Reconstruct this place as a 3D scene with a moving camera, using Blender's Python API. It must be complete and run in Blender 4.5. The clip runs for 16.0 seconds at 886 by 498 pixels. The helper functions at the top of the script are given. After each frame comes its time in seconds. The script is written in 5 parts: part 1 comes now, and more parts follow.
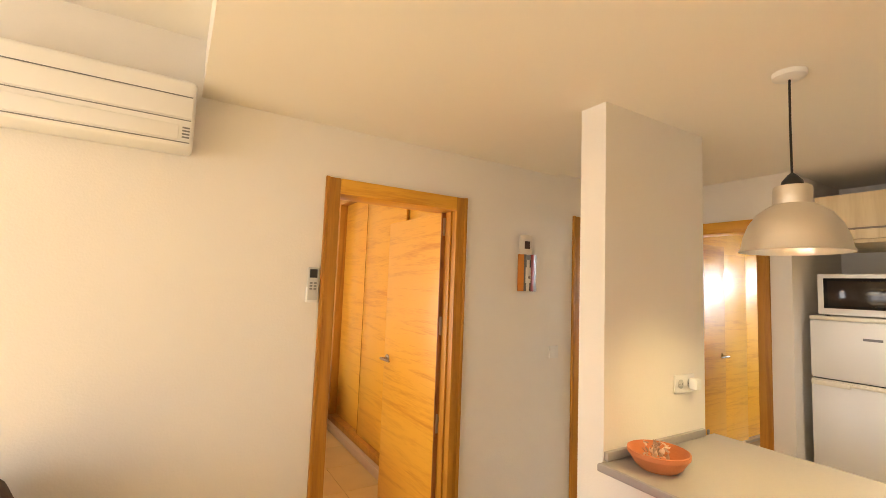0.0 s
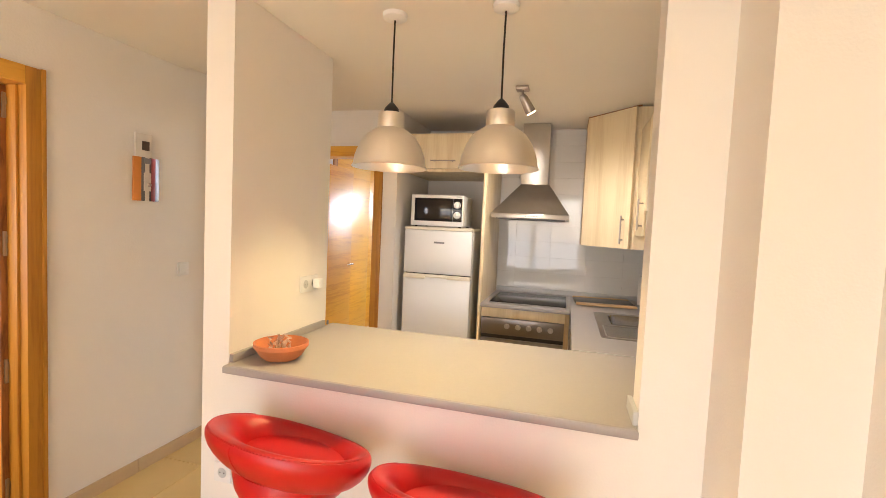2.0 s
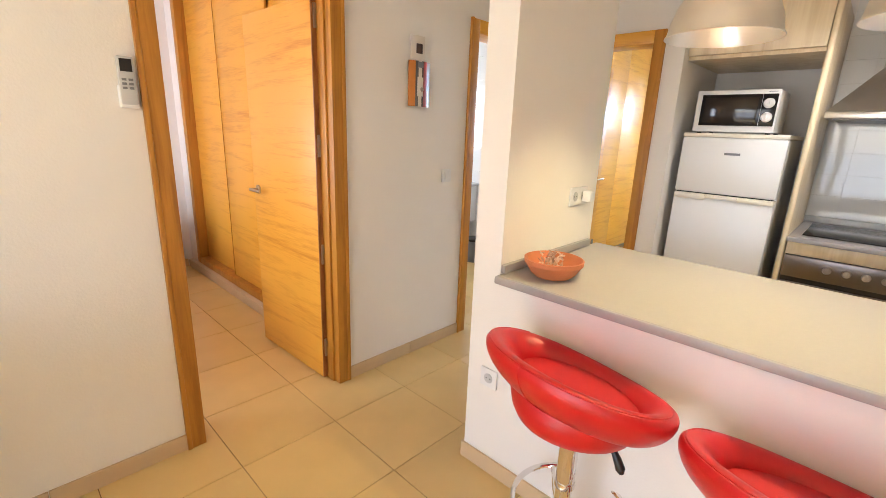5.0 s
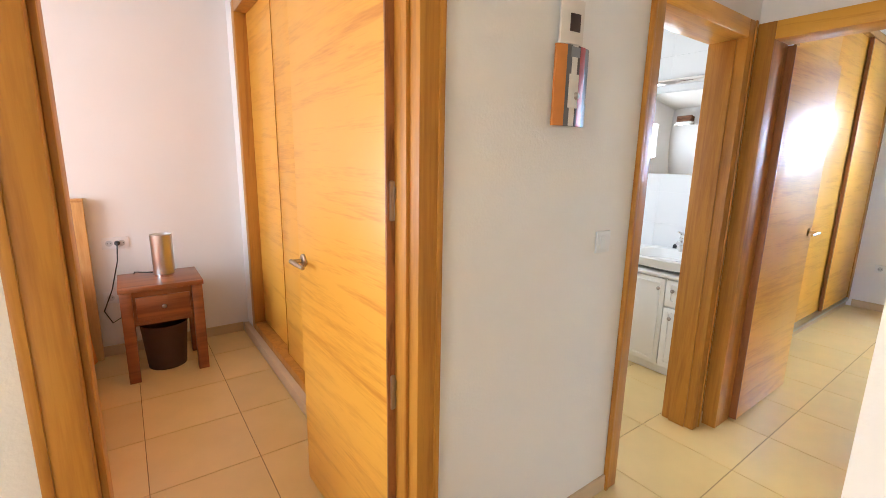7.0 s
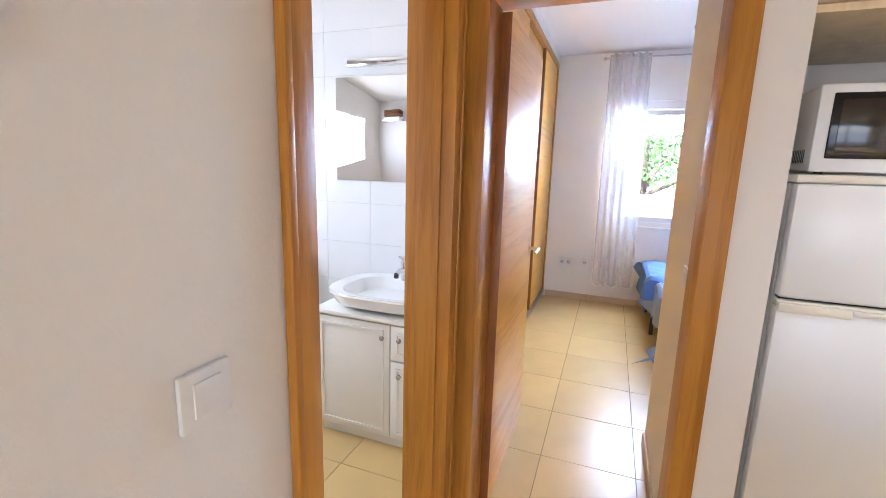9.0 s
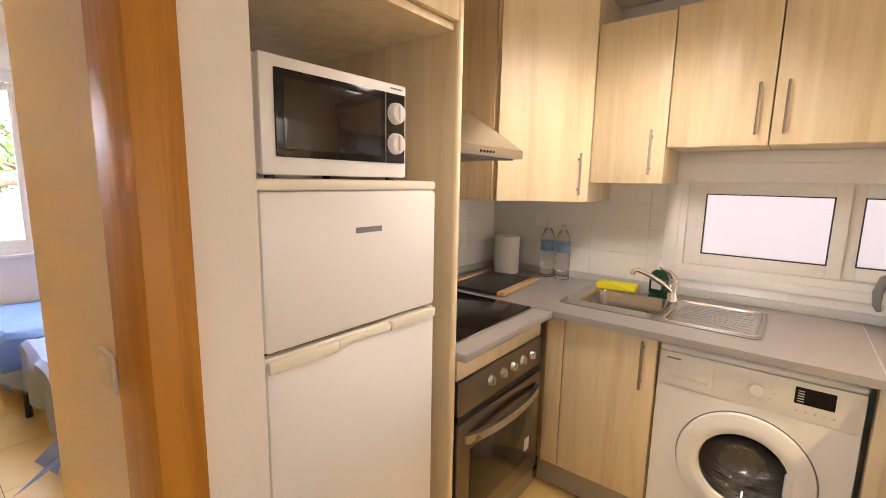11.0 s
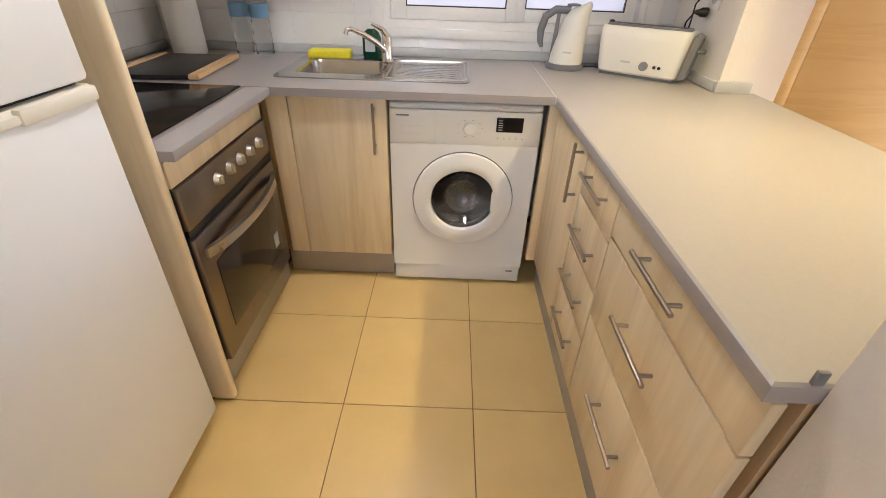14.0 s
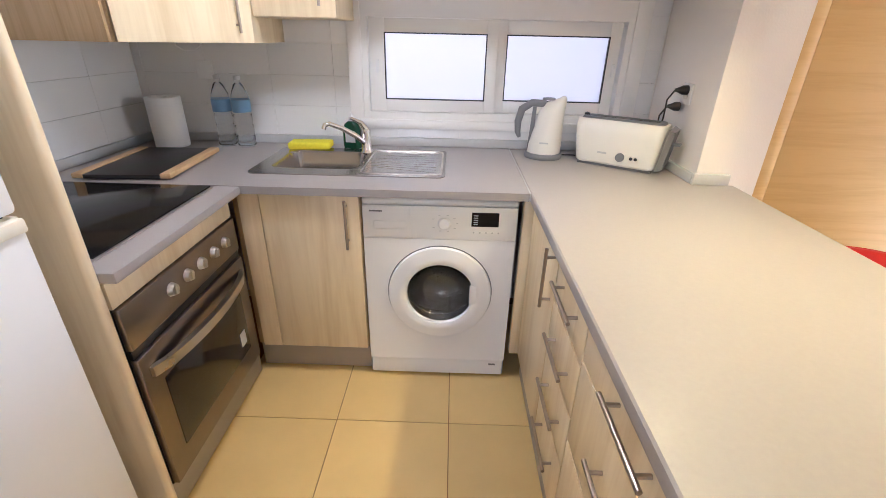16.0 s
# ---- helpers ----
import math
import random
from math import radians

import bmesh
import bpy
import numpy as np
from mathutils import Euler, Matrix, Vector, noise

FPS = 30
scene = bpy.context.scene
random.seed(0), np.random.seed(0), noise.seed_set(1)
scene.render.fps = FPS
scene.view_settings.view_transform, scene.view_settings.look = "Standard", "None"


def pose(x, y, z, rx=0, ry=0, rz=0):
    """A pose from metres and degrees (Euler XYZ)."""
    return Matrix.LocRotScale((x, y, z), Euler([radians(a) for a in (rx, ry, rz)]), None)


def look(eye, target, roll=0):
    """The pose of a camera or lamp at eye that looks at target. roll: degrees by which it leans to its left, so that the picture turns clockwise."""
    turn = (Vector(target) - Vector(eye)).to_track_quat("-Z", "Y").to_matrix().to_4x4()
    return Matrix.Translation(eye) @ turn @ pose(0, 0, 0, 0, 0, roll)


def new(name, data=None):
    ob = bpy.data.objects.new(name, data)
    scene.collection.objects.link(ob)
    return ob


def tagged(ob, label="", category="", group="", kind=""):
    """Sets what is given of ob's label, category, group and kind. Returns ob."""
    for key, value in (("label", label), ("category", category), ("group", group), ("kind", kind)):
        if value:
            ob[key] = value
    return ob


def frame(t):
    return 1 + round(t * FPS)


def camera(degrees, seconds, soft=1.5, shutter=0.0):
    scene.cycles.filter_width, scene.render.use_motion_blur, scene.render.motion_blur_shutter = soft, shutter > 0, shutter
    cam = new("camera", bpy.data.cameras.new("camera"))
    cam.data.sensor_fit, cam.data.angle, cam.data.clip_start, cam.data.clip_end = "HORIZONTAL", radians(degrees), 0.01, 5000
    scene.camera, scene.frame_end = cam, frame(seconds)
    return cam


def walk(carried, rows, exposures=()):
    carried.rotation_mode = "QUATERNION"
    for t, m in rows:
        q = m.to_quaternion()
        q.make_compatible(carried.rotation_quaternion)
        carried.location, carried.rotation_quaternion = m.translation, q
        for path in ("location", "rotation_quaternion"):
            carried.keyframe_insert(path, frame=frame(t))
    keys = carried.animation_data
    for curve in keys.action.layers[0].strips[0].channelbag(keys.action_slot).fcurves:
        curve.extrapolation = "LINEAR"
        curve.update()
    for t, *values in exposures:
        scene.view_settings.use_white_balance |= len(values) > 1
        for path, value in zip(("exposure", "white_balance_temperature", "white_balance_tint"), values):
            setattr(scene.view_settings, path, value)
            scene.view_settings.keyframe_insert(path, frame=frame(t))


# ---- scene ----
cam = camera(90.2, 16.0, soft=0.65)
PATH = [
    (0, (-1.494, -1.327, 1.56), (-0.465, 0.381, 1.726), 2.2),
    (0.5, (-1.441, -1.363, 1.542), (-0.075, 0.093, 1.671), 2.4),
    (1, (-1.431, -1.373, 1.528), (0.219, -0.246, 1.607), 2.4),
    (1.5, (-1.442, -1.384, 1.513), (0.394, -0.592, 1.512), 2.4),
    (2, (-1.451, -1.407, 1.493), (0.471, -0.868, 1.38), 2.6),
    (2.5, (-1.456, -1.412, 1.457), (0.473, -0.966, 1.176), 2.8),
    (3, (-1.471, -1.404, 1.413), (0.419, -0.941, 0.95), 2.7),
    (3.5, (-1.499, -1.385, 1.387), (0.337, -0.871, 0.781), 2.2),
    (4, (-1.531, -1.338, 1.382), (0.212, -0.632, 0.701), 1.3),
    (4.5, (-1.483, -1.24, 1.392), (0.119, -0.24, 0.734), 1.6),
    (5, (-1.322, -1.076, 1.42), (0.079, 0.253, 0.901), 2.2),
    (5.2, (-1.26, -1.006, 1.419), (0.064, 0.406, 0.917), 2.0),
    (7.3, (-0.607, 0.044, 1.44), (0.541, 1.634, 1.049), 1.0),
    (7.5, (-0.537, 0.127, 1.445), (0.739, 1.619, 1.06), -0.1),
    (8, (-0.277, 0.283, 1.44), (1.255, 1.507, 1.046), -0.4),
    (8.2, (-0.162, 0.319, 1.444), (1.43, 1.466, 1.055), 0.1),
    (10.3, (0.976, 0.395, 1.471), (2.808, -0.347, 1.164), 2.3),
    (10.5, (1.03, 0.376, 1.467), (2.725, -0.645, 1.176), 2.0),
    (11, (1.082, 0.338, 1.47), (2.306, -1.213, 1.161), 1.1),
    (11.5, (1.058, 0.266, 1.471), (1.916, -1.515, 1.167), 3.2),
    (12, (1.021, 0.224, 1.454), (1.628, -1.653, 1.126), 3.8),
    (12.5, (1.047, 0.201, 1.406), (1.416, -1.69, 0.869), 4.1),
    (13, (1.148, 0.202, 1.385), (1.196, -1.655, 0.643), 2.3),
    (13.5, (1.184, 0.222, 1.344), (1.176, -1.539, 0.397), 2.4),
    (14, (1.194, 0.229, 1.311), (1.203, -1.448, 0.221), 2.0),
    (14.5, (1.184, 0.237, 1.293), (1.188, -1.378, 0.114), 1.7),
    (15, (1.184, 0.235, 1.322), (1.184, -1.4, 0.169), 1.3),
    (15.5, (1.165, 0.188, 1.372), (1.174, -1.544, 0.371), 1.1),
    (16, (1.095, 0.087, 1.413), (1.121, -1.716, 0.546), 1.3),
]
EXPOSURES = [(0.0, 2.80, 6400, 13), (0.5, 3.12, 5850, 12), (1.0, 3.1, 5900, 13), (1.5, 3.02, 5950, 14), (2.5, 2.97, 5900, 17), (3.5, 2.95, 5750, 18), (4.5, 2.96, 5500, 15), (5.2, 3.04, 5200, 11), (7.5, 3.13, 4900, 9), (8.0, 3.16, 4750, 11), (10.5, 2.98, 5750, 18), (11.5, 2.95, 6500, 18), (12.0, 3.18, 6550, 18), (12.5, 3.12, 6000, 16), (13.5, 3.03, 5400, 14), (14.0, 3.02, 5250, 13), (14.5, 3.22, 5000, 11), (15.0, 3.2, 5000, 12), (16.0, 3.1, 4900, 16)]
walk(cam, [(t, look(eye, target, roll)) for t, eye, target, roll in PATH], EXPOSURES)

# ---- world and light ----
world = bpy.data.worlds.new("sky")
scene.world = world
world.use_nodes = True
wn = world.node_tree.nodes
sky = wn.new("ShaderNodeTexSky")
sky.sky_type, sky.sun_disc = "NISHITA", False
sky.sun_elevation, sky.sun_rotation = radians(37), radians(-77)
world.node_tree.links.new(sky.outputs[0], wn["Background"].inputs[0])
wn["Background"].inputs[1].default_value = 0.06


def lamp(name, kind, m, power, col, size=None, size_y=None):
    d = bpy.data.lights.new(name, kind)
    d.energy, d.color = power, col
    if kind == "AREA":
        d.shape, d.size, d.size_y = "RECTANGLE", size, size_y
    elif kind == "SUN":
        d.angle = size
    else:
        d.shadow_soft_size = size
    ob = new(name, d)
    ob.matrix_world = m
    return ob


SKYCOL = (1.0, 0.97, 0.93)
sun = lamp("sun", "SUN", look((0, 0, 10), (4.5, -1.0, 6.53)), 2.6, (1, 0.95, 0.86), radians(0.5))
lamp("living_window_light", "AREA", look((-4.95, -0.7, 1.3), (0, -0.6, 1.15)), 4.2, SKYCOL, 1.9, 1.7)
lamp("bedroom_one_window_light", "AREA", look((-3.2, 2.4, 1.5), (-0.6, 2.4, 0.9)), 7.5, SKYCOL, 1.4, 1.3)
lamp("bedroom_two_window_light", "AREA", look((5.72, -0.5, 2.0), (3.4, -0.45, 2.1)), 11, (0.95, 0.98, 1.0), 1.62, 0.3)
lamp("kitchen_window_light", "AREA", look((0.9, -2.35, 1.28), (0.9, 0, 1.15)), 0.15, (1, 0.97, 0.95), 1.15, 0.38)
# fill lamp added to brighten the bathroom, at an assumed, unseen window
lamp("bathroom_fill_light", "AREA", look((1.7, 3.05, 1.6), (1.7, 1, 1.0)), 3.5, (1, 0.95, 0.85), 0.8, 0.8)

# ---- materials ----
def mat(name, col, rough=0.6, metal=0.0, scale=6.0, var=0.06, bump=0.05, fine=180.0, spec=0.5, coat=0.0, trans=0.0):
    """A surface with large faint blotches, a fine grain and a slight relief."""
    m = bpy.data.materials.new(name)
    m.use_nodes = True
    n, l = m.node_tree.nodes, m.node_tree.links
    b = n["Principled BSDF"]
    tc = n.new("ShaderNodeTexCoord")
    big, small = n.new("ShaderNodeTexNoise"), n.new("ShaderNodeTexNoise")
    big.inputs["Scale"].default_value, small.inputs["Scale"].default_value = scale, fine
    big.inputs["Detail"].default_value = 5
    for x in (big, small):
        l.new(tc.outputs["Object"], x.inputs["Vector"])
    mix = n.new("ShaderNodeMix")
    mix.data_type = "RGBA"
    mix.inputs["A"].default_value = (*[c * (1 - var) for c in col], 1)
    mix.inputs["B"].default_value = (*[min(1, c * (1 + var)) for c in col], 1)
    l.new(big.outputs["Fac"], mix.inputs["Factor"])
    l.new(mix.outputs["Result"], b.inputs["Base Color"])
    mr = n.new("ShaderNodeMapRange")
    mr.inputs["To Min"].default_value, mr.inputs["To Max"].default_value = max(0.02, rough * 0.95), min(1, rough * 1.05)
    l.new(big.outputs["Fac"], mr.inputs["Value"])
    l.new(mr.outputs["Result"], b.inputs["Roughness"])
    b.inputs["Metallic"].default_value = metal
    b.inputs["Specular IOR Level"].default_value = spec
    b.inputs["Coat Weight"].default_value = coat
    b.inputs["Transmission Weight"].default_value = trans
    if bump:
        bp = n.new("ShaderNodeBump")
        bp.inputs["Strength"].default_value, bp.inputs["Distance"].default_value = bump, 0.004
        l.new(small.outputs["Fac"], bp.inputs["Height"])
        l.new(bp.outputs["Normal"], b.inputs["Normal"])
    return m


def wood(name, dark, light, along="z", rough=0.4, stretch=14.0, scale=3.0, knots=0.25, coat=0.0):
    """Veneer: streaks along one axis, wavering figure, fine pores."""
    m = bpy.data.materials.new(name)
    m.use_nodes = True
    n, l = m.node_tree.nodes, m.node_tree.links
    b = n["Principled BSDF"]
    tc, mp = n.new("ShaderNodeTexCoord"), n.new("ShaderNodeMapping")
    info = n.new("ShaderNodeObjectInfo")
    s = [stretch, stretch, stretch]
    s["xyz".index(along)] = 1.0
    mp.inputs["Scale"].default_value = s
    l.new(tc.outputs["Object"], mp.inputs["Vector"])
    add = n.new("ShaderNodeVectorMath")
    l.new(mp.outputs["Vector"], add.inputs[0])
    sc = n.new("ShaderNodeMath")
    sc.operation = "MULTIPLY"
    sc.inputs[1].default_value = 7.0
    l.new(info.outputs["Random"], sc.inputs[0])
    l.new(sc.outputs[0], add.inputs[1])
    a, f = n.new("ShaderNodeTexNoise"), n.new("ShaderNodeTexNoise")
    a.inputs["Scale"].default_value, a.inputs["Detail"].default_value, a.inputs["Distortion"].default_value = scale * 0.5, 6, 1.2
    f.inputs["Scale"].default_value, f.inputs["Detail"].default_value = scale * 5, 4
    for x in (a, f):
        l.new(add.outputs[0], x.inputs["Vector"])
    sm = n.new("ShaderNodeMath")
    sm.operation = "MULTIPLY_ADD"
    sm.inputs[1].default_value = knots
    l.new(f.outputs["Fac"], sm.inputs[0])
    l.new(a.outputs["Fac"], sm.inputs[2])
    r = n.new("ShaderNodeValToRGB")
    r.color_ramp.elements[0].position, r.color_ramp.elements[1].position = 0.46, 0.74
    r.color_ramp.elements[0].color, r.color_ramp.elements[1].color = (*dark, 1), (*light, 1)
    l.new(sm.outputs[0], r.inputs["Fac"])
    l.new(r.outputs["Color"], b.inputs["Base Color"])
    b.inputs["Roughness"].default_value = rough
    b.inputs["Coat Weight"].default_value = coat
    b.inputs["Coat Roughness"].default_value = 0.25
    bp = n.new("ShaderNodeBump")
    bp.inputs["Strength"].default_value, bp.inputs["Distance"].default_value = 0.08, 0.003
    l.new(f.outputs["Fac"], bp.inputs["Height"])
    l.new(bp.outputs["Normal"], b.inputs["Normal"])
    return m


def tile_mat(name, col, var, rough, spread=0.05, bump=0.02):
    """Ceramic: clouded body, each tile a little different."""
    m = mat(name, col, rough, 0, 5.0, var, bump, 60)
    n, l = m.node_tree.nodes, m.node_tree.links
    b = n["Principled BSDF"]
    old = b.inputs["Base Color"].links[0].from_socket
    info, hs, mr = n.new("ShaderNodeObjectInfo"), n.new("ShaderNodeHueSaturation"), n.new("ShaderNodeMapRange")
    mr.inputs["To Min"].default_value, mr.inputs["To Max"].default_value = 1 - spread, 1 + spread
    l.new(info.outputs["Random"], mr.inputs["Value"])
    l.new(mr.outputs["Result"], hs.inputs["Value"])
    l.new(old, hs.inputs["Color"])
    l.new(hs.outputs["Color"], b.inputs["Base Color"])
    return m


def glass_mat(name, col, rough=0.0, ior=1.45):
    m = bpy.data.materials.new(name)
    m.use_nodes = True
    b = m.node_tree.nodes["Principled BSDF"]
    b.inputs["Base Color"].default_value = (*col, 1)
    b.inputs["Transmission Weight"].default_value, b.inputs["Roughness"].default_value, b.inputs["IOR"].default_value = 1, rough, ior
    return m


PLASTER = mat("plaster", (0.83, 0.79, 0.735), 0.75, 0, 2.0, 0.03, 0.18, 130)
CEIL = mat("ceiling_paint", (0.85, 0.805, 0.73), 0.85, 0, 1.5, 0.03, 0.1, 160)
GROUT = mat("grout", (0.25, 0.145, 0.055), 0.9, 0, 20, 0.15)
FLOOR_TILE = tile_mat("floor_tile", (0.70, 0.50, 0.195), 0.10, 0.28, 0.05)
SKIRT = tile_mat("skirting_tile", (0.60, 0.44, 0.26), 0.10, 0.35, 0.06)
WALL_TILE = tile_mat("wall_tile", (0.80, 0.79, 0.77), 0.02, 0.05, 0.015, 0.01)
WALL_TILE.node_tree.nodes["Principled BSDF"].inputs["Specular IOR Level"].default_value = 0.7
WGROUT = mat("wall_grout", (0.76, 0.745, 0.72), 0.9, 0, 20, 0.1)
OAK_H = wood("door_veneer", (0.60, 0.245, 0.014), (0.78, 0.395, 0.036), "y", 0.36, 14, 2.2, 0.45, 0.1)
OAK_HX = wood("door_veneer_across", (0.60, 0.245, 0.014), (0.78, 0.395, 0.036), "x", 0.36, 14, 2.2, 0.45, 0.1)
OAK_V = wood("frame_wood", (0.36, 0.138, 0.009), (0.50, 0.222, 0.018), "z", 0.42, 16, 2.4, 0.3, 0.05)
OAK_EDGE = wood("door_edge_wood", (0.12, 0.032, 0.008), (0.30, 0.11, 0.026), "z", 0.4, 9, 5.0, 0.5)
LIGHT_OAK = wood("entrance_veneer", (0.57, 0.365, 0.125), (0.64, 0.43, 0.165), "x", 0.4, 14, 1.8, 0.3)
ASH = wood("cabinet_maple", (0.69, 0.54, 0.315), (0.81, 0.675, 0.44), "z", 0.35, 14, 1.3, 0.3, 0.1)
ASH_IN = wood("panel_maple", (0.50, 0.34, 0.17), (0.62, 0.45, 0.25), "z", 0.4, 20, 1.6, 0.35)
PINE = wood("pine", (0.60, 0.31, 0.09), (0.74, 0.44, 0.15), "z", 0.4, 12, 2.0, 0.3, 0.1)
CHERRY = wood("cherry", (0.17, 0.045, 0.010), (0.27, 0.085, 0.020), "x", 0.35, 12, 2.5, 0.3, 0.2)
WORKTOP = mat("worktop_laminate", (0.36, 0.332, 0.315), 0.36, 0, 90, 0.05, 0.03, 400)
PLINTH = mat("plinth_grey", (0.38, 0.35, 0.32), 0.35, 0.4, 10, 0.06)
WHITE = mat("white_enamel", (0.82, 0.81, 0.79), 0.28, 0, 4, 0.015, 0.0)
IVORY = mat("ivory_plastic", (0.80, 0.775, 0.70), 0.35, 0, 6, 0.02, 0.0)
CREAM = mat("cream_plastic", (0.80, 0.75, 0.62), 0.4, 0, 6, 0.03, 0.02)
WPLASTIC = mat("white_plastic", (0.80, 0.79, 0.77), 0.35, 0, 6, 0.02, 0.0)
PVC = mat("white_pvc", (0.82, 0.80, 0.76), 0.35, 0, 4, 0.02, 0.0)
BLACK = mat("black_plastic", (0.015, 0.014, 0.014), 0.35, 0, 8, 0.15, 0.0)
BLACKGLASS = mat("black_glass", (0.010, 0.009, 0.009), 0.10, 0, 8, 0.1, 0.0, spec=0.3)
OVENGLASS = mat("oven_glass", (0.022, 0.016, 0.012), 0.10, 0, 6, 0.2, 0.0)
SINKSTEEL = mat("sink_steel", (0.44, 0.42, 0.40), 0.22, 1, 12, 0.07, 0.04, 260)
STEEL = mat("brushed_steel", (0.56, 0.53, 0.49), 0.28, 1, 12, 0.07, 0.04, 260)
DARKSTEEL = mat("oven_steel", (0.25, 0.215, 0.19), 0.30, 1, 12, 0.07, 0.04, 260)
CHROME = mat("chrome", (0.82, 0.80, 0.78), 0.06, 1, 8, 0.02, 0.0)
NICKEL = mat("satin_nickel", (0.42, 0.36, 0.30), 0.36, 1, 20, 0.06, 0.0)
ALU = mat("spun_aluminium", (0.88, 0.84, 0.78), 0.42, 1, 14, 0.05, 0.03, 300)
RED = mat("red_leatherette", (0.50, 0.007, 0.007), 0.36, 0, 7, 0.08, 0.10, 240)
TERRA = mat("terracotta", (0.56, 0.19, 0.07), 0.6, 0, 9, 0.16, 0.15, 120)
YELLOW = mat("sponge_yellow", (0.85, 0.74, 0.02), 0.9, 0, 60, 0.15, 0.5, 200)
PAPER = mat("paper_white", (0.83, 0.82, 0.80), 0.9, 0, 30, 0.03, 0.2, 120)
GREY = mat("grey_plastic", (0.20, 0.20, 0.21), 0.4, 0, 8, 0.08)
LGREY = mat("light_grey_plastic", (0.55, 0.55, 0.54), 0.4, 0, 8, 0.04)
GREEN = mat("bottle_green", (0.008, 0.055, 0.026), 0.2, 0, 10, 0.1, 0.0)
BLUE = mat("label_blue", (0.22, 0.40, 0.66), 0.4, 0, 12, 0.15, 0.0)
CLEAR = glass_mat("clear_plastic", (0.97, 0.985, 1.0), 0.03, 1.33)
PANE = glass_mat("window_glass", (1, 1, 1), 0.0, 1.05)
FROST = glass_mat("frosted_glass", (0.66, 0.64, 0.65), 0.55, 1.2)
MIRROR = mat("mirror_silver", (0.92, 0.92, 0.92), 0.02, 1, 4, 0.0, 0.0)
ORANGE_CLOTH = mat("orange_cotton", (0.80, 0.29, 0.03), 0.9, 0, 5, 0.12, 0.3, 260)
BLUE_CLOTH = mat("blue_cotton", (0.16, 0.27, 0.58), 0.9, 0, 5, 0.22, 0.3, 260)
DUVET = mat("pale_duvet", (0.24, 0.31, 0.52), 0.9, 0, 4, 0.15, 0.3, 200)
CURTAIN = mat("voile", (0.90, 0.90, 0.90), 0.9, 0, 20, 0.03, 0.1, 300)
BROWN_CLOTH = mat("brown_upholstery", (0.07, 0.035, 0.02), 0.9, 0, 8, 0.15, 0.3, 260)
TOWEL = mat("brown_towel", (0.16, 0.07, 0.03), 0.95, 0, 20, 0.2, 0.6, 160)
CERAMIC = mat("sanitary_ceramic", (0.83, 0.82, 0.78), 0.12, 0, 4, 0.01, 0.0, coat=0.3)
VANITY = mat("cream_lacquer", (0.80, 0.76, 0.66), 0.35, 0, 4, 0.02, 0.0)
LEAF = mat("leaf", (0.12, 0.20, 0.04), 0.6, 0, 3, 0.35, 0.0)
BARK = mat("bark", (0.16, 0.11, 0.07), 0.9, 0, 9, 0.3, 0.5, 40)
RENDERED = mat("render_coat", (0.62, 0.52, 0.40), 0.9, 0, 2, 0.08, 0.3, 60)
PALE_RENDER = mat("peach_render", (0.77, 0.68, 0.61), 0.9, 0, 1.5, 0.15, 0.3, 60)
GROUND = mat("dry_ground", (0.45, 0.40, 0.32), 0.95, 0, 0.6, 0.25, 0.4, 8)
ART = [mat("glaze_" + k, c, 0.3, 0, 18, 0.15, 0.1, 90) for k, c in (("white", (0.72, 0.66, 0.58)), ("rust", (0.36, 0.10, 0.03)), ("orange", (0.60, 0.22, 0.04)), ("slate", (0.13, 0.12, 0.12)), ("dark", (0.05, 0.025, 0.02)), ("crimson", (0.33, 0.03, 0.02)))]

n_, l_ = CURTAIN.node_tree.nodes, CURTAIN.node_tree.links
tr_, mx_ = n_.new("ShaderNodeBsdfTransparent"), n_.new("ShaderNodeMixShader")
mx_.inputs[0].default_value = 0.5
tl_, my_ = n_.new("ShaderNodeBsdfTranslucent"), n_.new("ShaderNodeMixShader")
tl_.inputs["Color"].default_value = (0.95, 0.95, 0.95, 1)
my_.inputs[0].default_value = 0.85
l_.new(n_["Principled BSDF"].outputs[0], my_.inputs[1])
l_.new(tl_.outputs[0], my_.inputs[2])
l_.new(tr_.outputs[0], mx_.inputs[1])
l_.new(my_.outputs[0], mx_.inputs[2])
l_.new(mx_.outputs[0], n_["Material Output"].inputs[0])
n_["Principled BSDF"].inputs["Transmission Weight"].default_value = 0.0

BULB = bpy.data.materials.new("warm_bulb")
BULB.use_nodes = True
BULB.node_tree.nodes["Principled BSDF"].inputs["Emission Color"].default_value = (1, 0.72, 0.38, 1)
BULB.node_tree.nodes["Principled BSDF"].inputs["Emission Strength"].default_value = 3.2

# ---- building helpers ----
OFFSET = {}


def box(x0, x1, y0, y1, z0, z1, bevel=0.0, bm=None, seg=2):
    b = bmesh.new()
    bmesh.ops.create_cube(b, size=1)
    for v in b.verts:
        v.co = Vector(((x0 + x1) / 2 + v.co.x * (x1 - x0), (y0 + y1) / 2 + v.co.y * (y1 - y0), (z0 + z1) / 2 + v.co.z * (z1 - z0)))
    if bevel:
        bmesh.ops.bevel(b, geom=b.edges[:], offset=bevel, segments=seg, affect="EDGES", profile=0.5)
    return join(bm, b)


def join(bm, b):
    if bm is None:
        return b
    me = bpy.data.meshes.new("tmp")
    b.to_mesh(me)
    b.free()
    bm.from_mesh(me)
    bpy.data.meshes.remove(me)
    return bm


